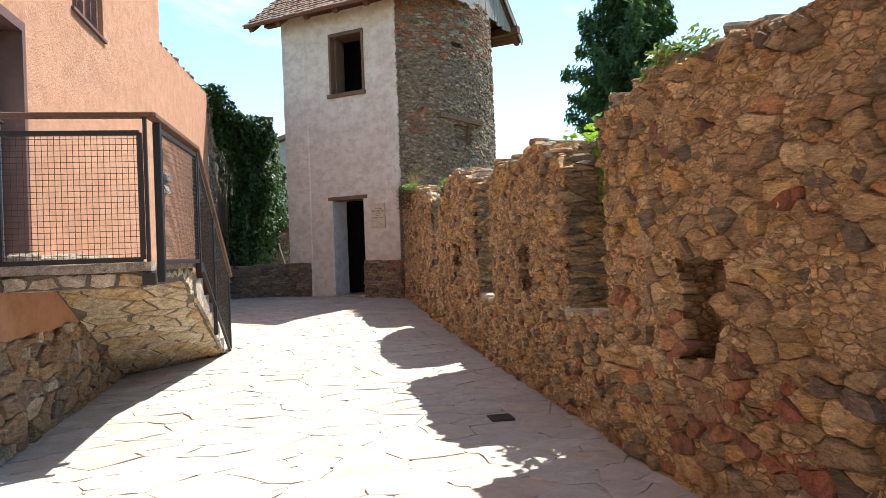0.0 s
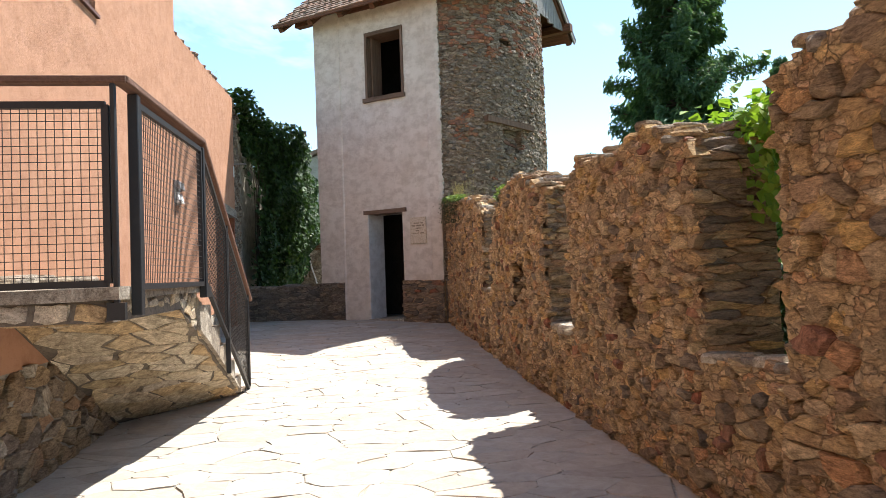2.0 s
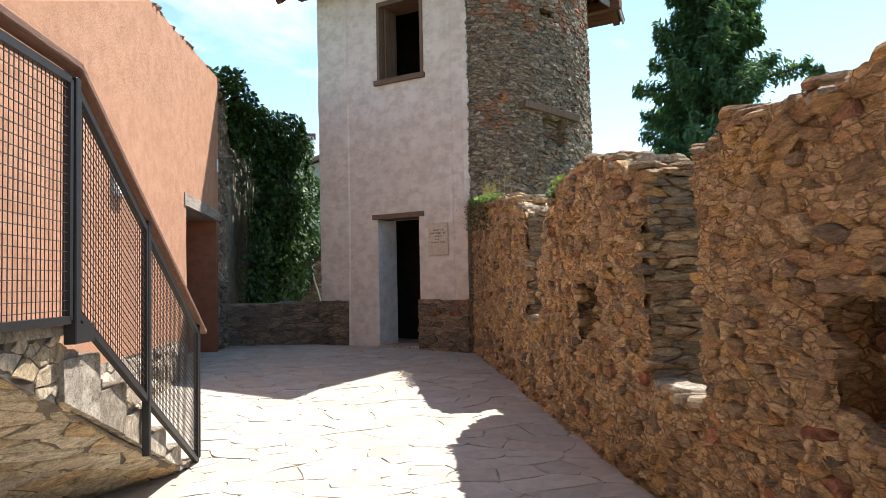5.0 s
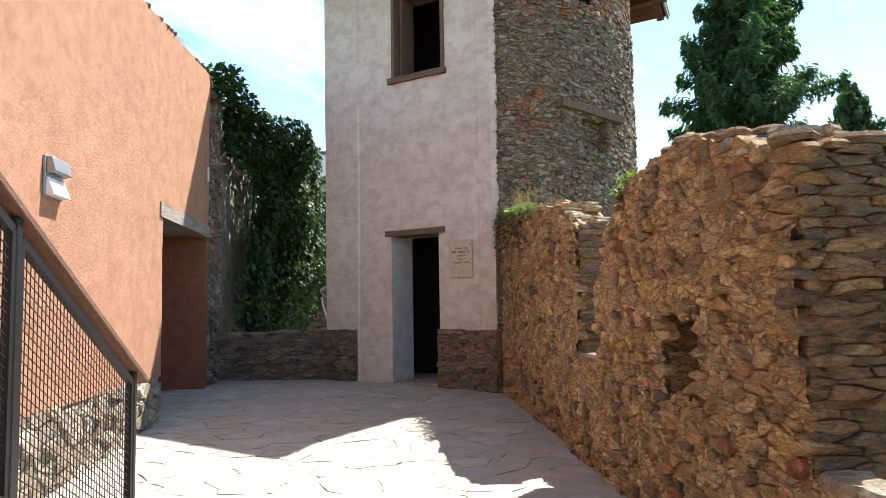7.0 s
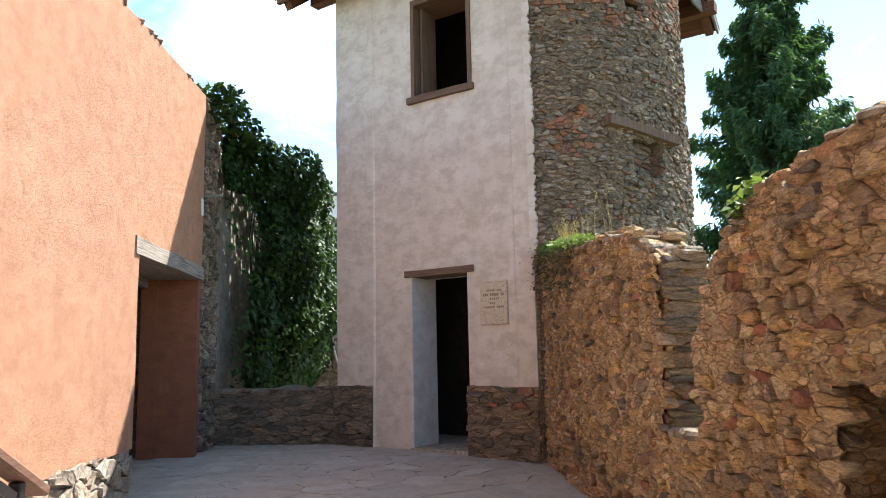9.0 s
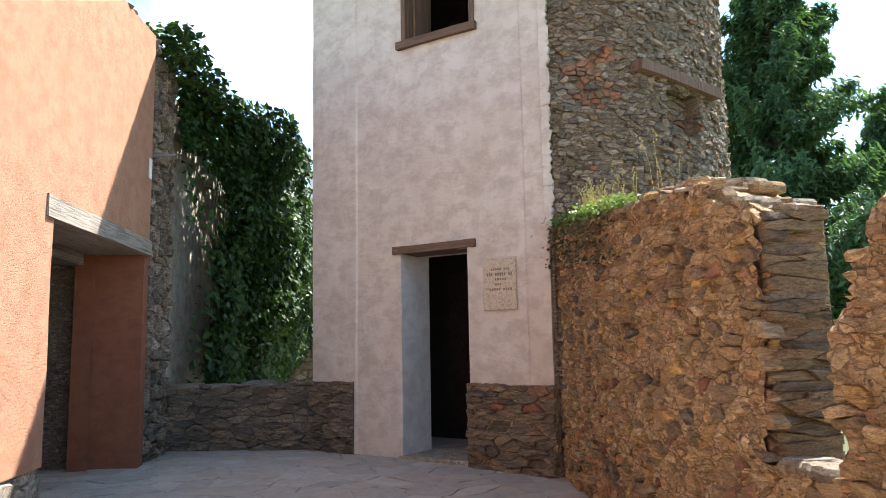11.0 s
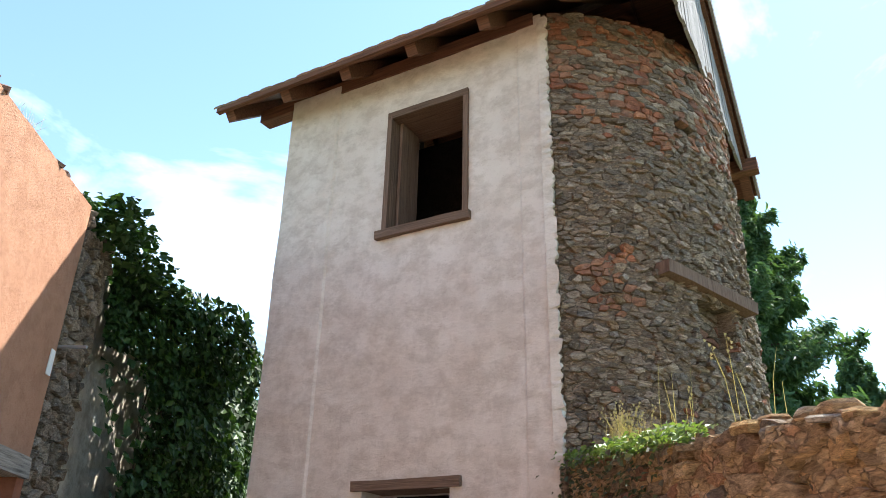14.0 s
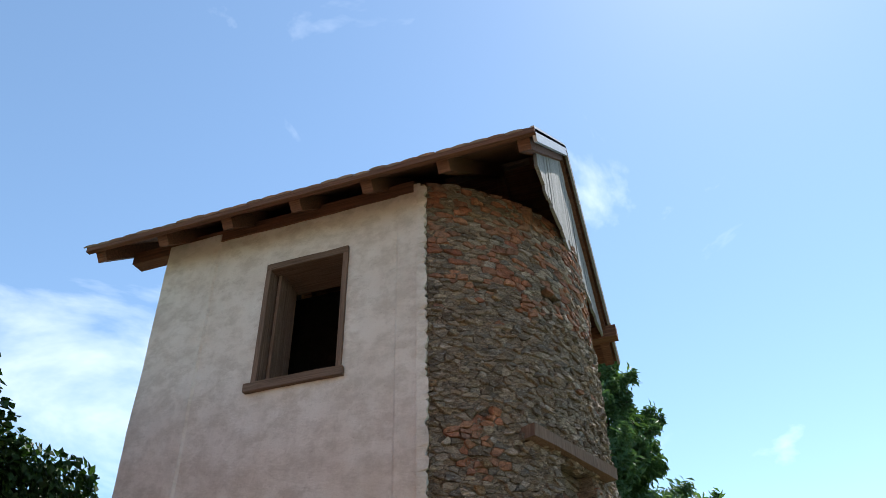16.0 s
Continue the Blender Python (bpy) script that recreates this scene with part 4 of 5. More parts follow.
def lay_tiles():
    rng = random.Random(3)
    for (a, b), single in (((EAVE, RIDGE), True), ((BACK, RIDGE), False)):
        length = math.hypot(b[0] - a[0], b[1] - a[1])
        slope = math.atan2(b[1] - a[1], abs(b[0] - a[0]))
        rows, cols = int(length / 0.145), int((RX1 - RX0) / 0.16)
        vs, fs = [], []
        for j in range(rows):
            for i in range(cols + 1):
                k = (j * 0.145 - 0.05) / length
                x = RX0 + 0.08 + (i + 0.5 * (j % 2) - 0.25) * 0.16
                if x > RX1 - 0.05:
                    continue
                m = Matrix.Translation((x + rng.uniform(-0.006, 0.006), a[0] + (b[0] - a[0]) * k, a[1] + (b[1] - a[1]) * k + 0.055 + rng.uniform(-0.006, 0.008)))
                if not single:
                    m = m @ Matrix.Rotation(math.pi, 4, "Z")
                m = m @ Matrix.Rotation(slope - 0.07 + rng.uniform(-0.04, 0.04), 4, "X") @ Matrix.Rotation(rng.uniform(-0.05, 0.05), 4, "Z")
                if single and j < 10:
                    ob = new("roof_tile", tile_mesh)
                    ob.matrix_basis = m
                    ob.parent = roof
                else:
                    o = len(vs)
                    vs += [m @ v.co for v in tile_mesh.vertices]
                    fs += [tuple(o + w for w in p.vertices) for p in tile_mesh.polygons]
        part_of("tile_field", vs, fs, clay_tile, roof, kind="stuff")
    x = RX0 + 0.1
    while x < RX1 - 0.3:
        bm = bmesh.new()
        bmesh.ops.create_cone(bm, cap_ends=True, segments=10, radius1=0.11, radius2=0.095, depth=0.36, matrix=Matrix.Translation((x + 0.16, RIDGE[0], RIDGE[1] + 0.02)) @ Matrix.Rotation(math.pi / 2, 4, "Y"))
        part("ridge_tile", bm, clay_tile, roof)
        x += 0.32


# ---- orange house wall ----
OF = -1.95
wall_west = thing("wall_west", lane(OF, 8, 0), "tall orange rendered house wall over a stone base", "house wall", kind="structure")


def orange_out(u, v):
    return 0.012 * noise.noise(Vector((u * 1.2, v * 1.2, 6))) + 0.004 * noise.noise(Vector((u * 6, v * 6, 6)))


panel_wall([-6, 4.72, 5.65, 6.84, 7.83, 10.78], [0.74, 1.2, 2.93, 3.47, 4.6, 7.4], lambda u, v: 4.72 < u < 5.65 and 1.2 < v < 2.93 or 6.84 < u < 7.83 and 3.47 < v < 4.6,
           orange_out, 0.5, lambda u, v, h: lane(OF + h, u, v), "render", orange_plaster, wall_west, "orange roughcast render", 0.15)
N0, N1, NZ = 13.42, 15.5, 2.4
panel_wall([10.78, N0, 15.62], [0.74, NZ + 0.13, 4.3], lambda u, v: u > N0 and v < NZ + 0.13, orange_out, 0.5,
           lambda u, v, h: lane(OF + h, u, v + (0.36 * (u - 10.78) / 4.84 * (v - 2.53) / 1.77 if v > 2.53 else 0)), "render", orange_plaster, wall_west, "orange roughcast render on the lower wing", 0.13)
base_core = part("base", block(OF - 0.5, OF - 0.02, -6, N0 - 0.03, -0.4, 0.74), mortar_pale, wall_west, "rough stone base course")
# Browner stones before 8.6 put the shade under the landing into the colour.
stones(rubble(3.0, N0 - 0.03, -0.15, 0.76, 0.19, 0.12, 51), lambda u, v: v > gz(u) - 0.1, 0.012, (0.01, 0.05), lambda u, v, h: lane(OF - 0.02 + h, u, v), 52, base_core, "base_stone", lambda u, v: u > 7, lambda u, v, r: stone_base if u > 8.6 or r.random() < 0.15 else (stone_brown if r.random() < 0.7 else stone_dark))
stones(rubble(OF - 0.5, OF, 0.2, 0.76, 0.19, 0.12, 53), lambda u, v: True, 0.012, (0.01, 0.04), lambda u, v, h: lane(u, N0 - 0.03 + h, v), 54, base_core, "base_stone", lambda u, v: True, lambda u, v, r: stone_base)
# tiled coping of the lower wing
rng = random.Random(12)
s = 10.8
while s < 15.7:
    ls = rng.uniform(0.17, 0.24)
    z = np.interp(s, [10.78, 15.62], [4.3, 4.66])
    v, f = slab(OF - 0.21, s + ls / 2, z - 0.01, 0.25, ls * 0.62, rng.uniform(0.035, 0.06), rng)
    part_of("coping_tile", v, f, clay_tile if rng.random() < 0.75 else stone_dark, wall_west)
    s += ls
# gateway recess with painted jambs
part("gateway_jamb", block(OF - 0.45, OF - 0.012, N1, N1 + 0.14, 0.2, NZ), brown_paint, wall_west, "brown painted jamb")
part("gateway_jamb", block(OF - 0.62, OF - 0.45, N1 - 0.07, N1 + 0.14, 0.2, NZ), brown_paint, wall_west, "brown painted inner jamb")
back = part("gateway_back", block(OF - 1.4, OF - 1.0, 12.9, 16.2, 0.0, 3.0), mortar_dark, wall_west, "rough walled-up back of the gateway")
stones(rubble(12.95, 16.0, 0.2, 2.5, 0.24, 0.14, 61), lambda u, v: True, 0.012, (0.02, 0.06), lambda u, v, h: lane(OF - 1.0 + h, u, v), 62, back, "back_stone", lambda u, v: True, ochre_or_dark)
part("gateway_cheek", block(OF - 1.0, OF - 0.5, N0 - 0.3, N0 - 0.02, 0.0, 3.0), stone_base, wall_west)
part("gateway_cheek", block(OF - 1.05, OF - 0.6, N1 + 0.05, N1 + 0.3, 0.0, 3.0), mortar_grey, wall_west)
part("gateway_soffit", block(OF - 1.0, OF - 0.5, N0 - 0.3, N1 + 0.14, NZ + 0.1, NZ + 0.3), wood_lintel, wall_west)
lintel = thing("gateway_lintel", lane(OF, 14.4, NZ), "split grey oak beam over the gateway", "lintel")
part("timber", roughen(block(OF - 0.5, OF + 0.02, N0 - 0.12, N1 + 0.1, NZ, NZ + 0.15), 0.25, 0.02, 3), wood_lintel, lintel)
part("timber", roughen(block(OF - 0.95, OF - 0.55, N0, N1, NZ - 0.1, NZ + 0.05), 0.25, 0.02, 3), wood_lintel, lintel)

# wall light
light = thing("wall_light", lane(OF, 10.68, 2.2), "grey metal box wall light with a louvre", "wall light")
part("backplate", soften(block(OF, OF + 0.02, 10.54, 10.83, 2.18, 2.46), 0.004), grey_metal, light)
bm = bmesh.new()
hexa(bm, [lane(OF + 0.02, 10.55, 2.34), lane(OF + 0.085, 10.55, 2.35), lane(OF + 0.085, 10.82, 2.35), lane(OF + 0.02, 10.82, 2.34), lane(OF + 0.02, 10.55, 2.45), lane(OF + 0.06, 10.55, 2.45), lane(OF + 0.06, 10.82, 2.45), lane(OF + 0.02, 10.82, 2.45)])
part("hood", soften(bm, 0.004), grey_metal, light, "sloping grey metal hood")
bm = bmesh.new()
hexa(bm, [lane(OF + 0.02, 10.55, 2.19), lane(OF + 0.08, 10.55, 2.19), lane(OF + 0.08, 10.82, 2.19), lane(OF + 0.02, 10.82, 2.19), lane(OF + 0.02, 10.55, 2.31), lane(OF + 0.035, 10.55, 2.31), lane(OF + 0.035, 10.82, 2.31), lane(OF + 0.02, 10.82, 2.31)])
part("reflector", soften(bm, 0.003), white_paint, light, "pale sloping reflector")

# house door and upper window
door = tagged(part("door_1", block(OF - 0.2, OF - 0.14, 4.76, 5.61, 1.22, 2.89), leaf_grey), "pale grey house door in a brown frame", "door", kind="structure")
bm = block(OF - 0.22, OF + 0.02, 5.6, 5.66, 1.2, 2.95)
block(OF - 0.22, OF + 0.02, 4.7, 4.76, 1.2, 2.95, bm)
block(OF - 0.22, OF + 0.02, 4.76, 5.6, 2.88, 2.95, bm)
part("door_frame", bm, brown_frame, door, "brown door frame")
part("handle", soften(beam(lane(OF - 0.1, 5.53, 2.22), lane(OF - 0.1, 5.43, 2.22), 0.02, 0.02), 0.004), black_steel, door)
win = tagged(part("window_1", block(OF - 0.34, OF - 0.3, 6.84, 7.83, 3.47, 4.6), white_paint), "upper house window with pale curtains and brown frame", "window", kind="structure")
bm = block(OF - 0.14, OF - 0.04, 6.84, 6.9, 3.47, 4.6)
block(OF - 0.14, OF - 0.04, 7.77, 7.83, 3.47, 4.6, bm)
block(OF - 0.14, OF - 0.04, 6.9, 7.77, 3.47, 3.54, bm)
block(OF - 0.14, OF - 0.04, 7.31, 7.36, 3.54, 4.6, bm)
part("window_frame", bm, brown_frame, win, "brown window frame")
part("window_sill", block(OF - 0.1, OF + 0.03, 6.8, 7.87, 3.44, 3.468), brown_frame, win)
for a, b in ((6.9, 7.31), (7.36, 7.77)):
    p = part("pane", block(OF - 0.1, OF - 0.094, a, b, 3.54, 4.6), pane_glass, win)
    p.visible_shadow = False
    p["label"] = "clear window pane"

# ---- landing, stair and railing ----
PO, P0, P1, P2 = -1.06, 5.12, 7.05, 9.42
LAND = 1.22
stair = thing("stone_stair", lane(-1.5, 7, 0), "stone-clad landing and stair with a sloping stone soffit", "stair")
bm = bmesh.new()
TOE = gz(P2) - 0.06
hexa(bm, [lane(OF, P0, 1.06), lane(PO, P0, 1.06), lane(PO, 6.55, 1.06), lane(OF, 6.1, 1.06), lane(OF, P0, LAND - 0.06), lane(PO, P0, LAND - 0.06), lane(PO, 6.55, LAND - 0.06), lane(OF, 6.1, LAND - 0.06)])
hexa(bm, [lane(OF, 6.1, 1.06), lane(PO, 6.55, 1.06), lane(PO, 9.3, TOE + 0.02), lane(OF, 9.3, TOE + 0.02), lane(OF, 6.1, LAND - 0.07), lane(PO, 6.55, LAND - 0.07), lane(PO, 9.3, TOE + 0.06), lane(OF, 9.3, TOE + 0.06)])
hexa(bm, [lane(OF, 6.3, 1.02), lane(PO, 6.6, 1.04), lane(PO, 7.05, 0.88), lane(OF, 7.05, 0.86), lane(OF, 6.3, LAND - 0.06), lane(PO, 6.6, LAND - 0.06), lane(PO, 7.05, LAND - 0.06), lane(OF, 7.05, LAND - 0.06)])
stair_body = part("stair_body", bm, mortar_deep, stair, "mortared stone underside")


def soffit_at(u, v, h):
    k = (u - OF) / (PO - OF)
    a, b = 6.1 + 0.45 * k, 8.15 + 1.15 * k
    if v <= 1:
        return lane(u, P0 + (a - P0) * v, 1.06 - h)
    w = (v - 1) / 2
    return lane(u, a + (b - a) * w, 1.06 + (TOE - 1.06) * w - h)


part("landing_slab", roughen(block(OF, PO + 0.035, P0 - 0.04, P1, LAND - 0.06, LAND), 0.3, 0.008, 4), stone_base, stair, "rough stone landing slab")
NS = 6
for i in range(NS):
    a = P1 + (P2 - P1) * i / NS
    b = P1 + (P2 - P1) * (i + 1) / NS
    top = LAND - (LAND - gz(P2)) * (i + 1) / (NS + 0.0) + 0.02
    bm = bmesh.new()
    lo = [1.06 + (TOE - 1.06) * (q - 6.55) / 2.75 + 0.01 for q in (a, b)]
    lo[1] = max(lo[1], TOE)
    hexa(bm, [lane(OF, a, lo[0]), lane(PO + 0.03, a, lo[0]), lane(PO + 0.03, b + 0.02, lo[1]), lane(OF, b + 0.02, lo[1]), lane(OF, a, top), lane(PO + 0.03, a, top), lane(PO + 0.03, b + 0.02, top), lane(OF, b + 0.02, top)])
    part("step", roughen(bm, 0.3, 0.008, 4), stone_base, stair)
rough_sheet(OF, PO, 0.0, 3.0, 0.06, lambda u, v: True, soffit_at, 0.004, 4.0, "soffit_mortar", mortar_deep, stair, "dark joint mortar of the soffit")
stones(rubble(OF + 0.01, PO - 0.01, 0.0, 2.95, 0.24, 0.15, 71), lambda u, v: True, 0.012, (0.006, 0.014), soffit_at, 72, stair_body, "soffit_stone", lambda u, v: True, lambda u, v, r: stone_pale, sink=0.02, belly=0.96)
stones(rubble(OF + 0.01, PO - 0.01, 1.05, LAND - 0.06, 0.17, 0.2, 73, 0.25, 0), lambda u, v: True, 0.012, (0.008, 0.025), lambda u, v, h: lane(u, P0 - h, v), 74, stair_body, "edge_stone", lambda u, v: True, lambda u, v, r: stone_pale, sink=0.02, belly=0.94)


def side_ok(u, v):
    lo = 1.06 if u < 6.55 else 1.06 + (TOE - 1.06) * (u - 6.55) / 2.75
    hi = LAND - 0.06 if u < P1 else LAND - (LAND - gz(P2)) * (u - P1) / (P2 - P1) - 0.06
    return lo + 0.02 < v < hi


stones(rubble(P0, P2, 0.0, LAND, 0.14, 0.06, 75), side_ok, 0.006, (0.004, 0.01), lambda u, v, h: lane(PO + h, u, v), 76, stair_body, "side_stone", lambda u, v: True, lambda u, v, r: stone_pale, sink=0.03, belly=0.92)

rng = random.Random(79)
s = P0 + 0.06
while s < P1 + 0.1:
    ls = rng.uniform(0.12, 0.26)
    for lift in (0, 0.04):
        v, f = slab(OF + 0.07 + rng.uniform(-0.02, 0.02), s + ls / 2, LAND - 0.005 + lift, 0.11, ls * 0.62, rng.uniform(0.035, 0.055), rng)
        part_of("kerb_stone", v, f, stone_base, stair)
    s += ls

RO = -1.0
railing = thing("railing", lane(RO, 6, LAND), "black steel railing with wire mesh and brown handrail", "railing")
TOPZ = 2.17


def post(o, s, z0, z1, w=0.05, d=0.05, bm=None):
    return soften(block(o - w / 2, o + w / 2, s - d / 2, s + d / 2, z0, z1), 0.004)


part("post", post(RO, P0 + 0.2, LAND - 0.14, TOPZ, 0.05, 0.06), black_steel, railing, "broad black corner post")
part("post", post(RO - 0.035, P0 - 0.02, LAND - 0.15, TOPZ, 0.024, 0.03), black_steel, railing)
part("post", post(RO, P1, LAND - 0.1, TOPZ + 0.04, 0.05, 0.05), black_steel, railing)
SL = (1.1 - TOPZ - 0.09) / (P2 - P1)
for s in (8.12, P2):
    part("post", post(RO, s, gz(s) + (0.02 if s == P2 else 0.38), TOPZ + 0.07 + SL * (s - P1), 0.04, 0.04), black_steel, railing)
part("handrail", soften(beam(lane(OF + 0.02, P0 + 0.0, TOPZ + 0.02), lane(RO + 0.03, P0 + 0.0, TOPZ + 0.02), 0.075, 0.035), 0.006), wood_rail, railing, "brown flat handrail")
part("handrail", soften(beam(lane(RO, P0 - 0.03, TOPZ + 0.02), lane(RO, P1 + 0.02, TOPZ + 0.09), 0.075, 0.035), 0.006), wood_rail, railing, "brown flat handrail")
part("handrail", soften(beam(lane(RO, P1, TOPZ + 0.09), lane(RO, P2 + 0.16, TOPZ + 0.09 + SL * (P2 + 0.16 - P1)), 0.075, 0.035), 0.006), wood_rail, railing, "brown sloping handrail")
part("base_plate", block(RO - 0.075, RO + 0.005, P0 - 0.045, P0 - 0.005, LAND - 0.15, LAND - 0.07), black_steel, railing, "black steel base plate")
part("base_plate", block(RO - 0.02, RO + 0.02, P1 - 0.02, P1 + 0.2, LAND - 0.1, LAND - 0.02), black_steel, railing, "black steel base plate")


def mesh_panel(a, b, c, d, pitch=0.037, wire=0.0032, frame_w=0.032):
    """A framed wire panel between its four corners: a, b below, c, d above."""
    a, b, c, d = Vector(a), Vector(b), Vector(c), Vector(d)
    out = (b - a).cross(c - b).normalized()
    fb = bmesh.new()
    for p, q in ((a, b), (b, c), (c, d), (d, a)):
        beam(p, q, 0.03, frame_w, fb, out.cross(q - p).normalized())
    panel = part("panel_frame", fb, black_steel, railing, "black steel panel frame")
    wb = bmesh.new()
    n, m = max(2, round((b - a).length / pitch)), max(2, round((d - a).length / pitch))
    for i in range(1, n):
        k = i / n
        beam(a.lerp(b, k), d.lerp(c, k), wire, wire, wb, out)
    for j in range(1, m):
        k = j / m
        beam(a.lerp(d, k) + out * wire, b.lerp(c, k) + out * wire, wire, wire, wb, out)
    part("wire_mesh", wb, mesh_steel, panel, "dark square wire mesh")


mesh_panel(lane(OF + 0.02, P0 - 0.02, LAND + 0.02), lane(RO - 0.07, P0 - 0.02, LAND + 0.02), lane(RO - 0.07, P0 - 0.02, TOPZ - 0.1), lane(OF + 0.02, P0 - 0.02, TOPZ - 0.1))
mesh_panel(lane(RO, P0 + 0.26, LAND + 0.0), lane(RO, P1 - 0.05, LAND + 0.0), lane(RO, P1 - 0.05, TOPZ + 0.02), lane(RO, P0 + 0.26, TOPZ - 0.04))
for a, b in ((P1 + 0.04, 8.09), (8.15, P2 - 0.03)):
    za, zb = TOPZ + 0.01 + SL * (a - P1), TOPZ + 0.01 + SL * (b - P1)
    mesh_panel(lane(RO, a, za - 0.92), lane(RO, b, zb - 0.92), lane(RO, b, zb), lane(RO, a, za))

# ---- low wall and the ivy wall beyond ----
low_a, low_b = Vector((-12.05, 11.6, 0)), Vector((TX0 + 0.03, TY + 0.04, 0))
low_dir = (low_b - low_a).normalized()
low_out = Vector((low_dir.y, -low_dir.x, 0))
low_wall = thing("wall_north", (low_a + low_b) / 2, "low dark schist garden wall with flat coping stones", "stone wall", kind="structure")
bm = bmesh.new()
ends = [low_a - low_out * 0.35, low_a, low_b, low_b - low_out * 0.35]
hexa(bm, [p + Vector((0, 0, 0.0)) for p in ends] + [p + Vector((0, 0, 1.06)) for p in ends])
part("core", bm, mortar_dark, low_wall)
low_len = (low_b - low_a).length
stones(rubble(0, low_len, 0.25, 1.07, 0.17, 0.062, 81, 0.46, 0.3), lambda u, v: True, 0.005, (0.0, 0.06), lambda u, v, h: low_a + low_dir * u + low_out * h + Vector((0, 0, v)), 82, low_wall, "stone", lambda u, v: True, lambda u, v, r: stone_dark)
rng = random.Random(83)
u = 0.1
while u < low_len:
    p = low_a + low_dir * u - low_out * 0.12
    v, f = slab(p.dot(ACROSS), p.dot(ALONG), 1.05 + rng.uniform(-0.01, 0.02), 0.2, 0.19, rng.uniform(0.03, 0.055), rng)
    part_of("coping_stone", v, f, stone_dark, low_wall)
    u += rng.uniform(0.16, 0.28)

garden_wall = thing("wall_garden", lane(-2.2, 19, 0), "decayed plaster and rubble wall under ivy", "garden wall", kind="structure")
pier = part("pier", block(OF - 0.75, OF - 0.06, 15.64, 16.5, 0.2, 4.6), mortar_grey, garden_wall, "rough broken wall end")
stones(rubble(OF - 0.75, OF - 0.06, 0.3, 4.6, 0.14, 0.09, 91), lambda u, v: True, 0.012, (0.02, 0.07), lambda u, v, h: lane(u, 15.64 - h, v), 92, pier, "stone", lambda u, v: False, lambda u, v, r: stone_tower)
stones(rubble(15.66, 16.5, 0.4, 4.62, 0.15, 0.09, 93), lambda u, v: True, 0.012, (0.02, 0.07), lambda u, v, h: lane(OF - 0.06 + h, u, v), 94, pier, "stone", lambda u, v: True, lambda u, v, r: stone_tower)
wall_bm = bmesh.new()
hexa(wall_bm, [lane(o, s, z) for z, drop in ((-0.2, 0.0), (4.5, 1.45)) for o, s, z in ((OF - 0.6, 16.5, z), (OF - 0.12, 16.5, z), (OF - 0.12, 25, z - drop), (OF - 0.6, 25, z - drop))])
part("plaster", wall_bm, old_plaster, garden_wall, "stained old plaster")
bracket = thing("wall_bracket", lane(OF, 15.7, 3.3), "small grey bracket with a hanging tag on the wall end", "bracket")
part("arm", soften(beam(lane(OF - 0.02, 15.66, 3.42), lane(OF + 0.22, 15.62, 3.42), 0.02, 0.025), 0.004), grey_metal, bracket)
part("tag", soften(block(OF + 0.0, OF + 0.012, 15.5, 15.58, 3.16, 3.36), 0.003), white_paint, bracket, "white tag")

rng = random.Random(101)
spots = []
for i in range(62000):
    s = rng.uniform(16.55, 24.5)
    z = rng.uniform(0.7, 5.1)
    bulge = 0.34 + 0.85 * min(1, (s - 16.5) / 2.0) + 0.45 * noise.noise(Vector((s * 1.1, z * 1.1, 4)))
    bulge *= 0.45 + 0.55 * min(1, max(0, (z - 0.6) / 1.6))
    bulge *= min(1.0, max(0.2, (5.15 - z) / 0.6))
    if s < 17.15 and z < 3.75 and rng.random() < 0.95:
        continue
    top = 4.78 - 0.17 * (s - 16.5) + 0.3 * noise.noise(Vector((s * 0.9, 0, 8)))
    if z > top or noise.noise(Vector((s * 2.2, z * 2.2, 11))) < -0.5:
        continue
    spots.append((lane(OF - 0.1 + bulge * rng.uniform(0.6, 1.12), s, z), (ACROSS * 0.8 + Vector((0, 0, 0.55)) - ALONG * 0.25).normalized()))
for i in range(9000):
    s = rng.uniform(15.75, 24.5)
    spots.append((lane(OF - 0.1 + rng.uniform(-0.4, 0.4 + 0.4 * min(1, max(0, s - 16) / 2)), s, 4.62 - 0.17 * max(0, s - 16.5) + rng.uniform(-0.25, 0.2) + 0.25 * noise.noise(Vector((s * 0.9, 0, 8)))), Vector((0, 0, 1))))
v, f = leaf_cloud(spots, 0.078, rng)
ivy = thing("ivy", lane(OF, 19, 0.3), "dense dark green ivy mass over the old wall", "ivy")
part_of("leaves", v, f, ivy_leaf, ivy, kind="stuff")
bm = bmesh.new()
for i in range(12):
    s = rng.uniform(17.3, 23)
    p = lane(OF - 0.1 + rng.uniform(0.02, 0.2), s, 0.3)
    for k in range(6):
        q = p + Vector((0, 0, 0.62)) + ALONG * rng.uniform(-0.15, 0.15) + ACROSS * rng.uniform(-0.03, 0.07)
        beam(p, q, 0.03 - k * 0.004, 0.03 - k * 0.004, bm)
        p = q
part("stem_mass", bm, bark, ivy, kind="stuff")

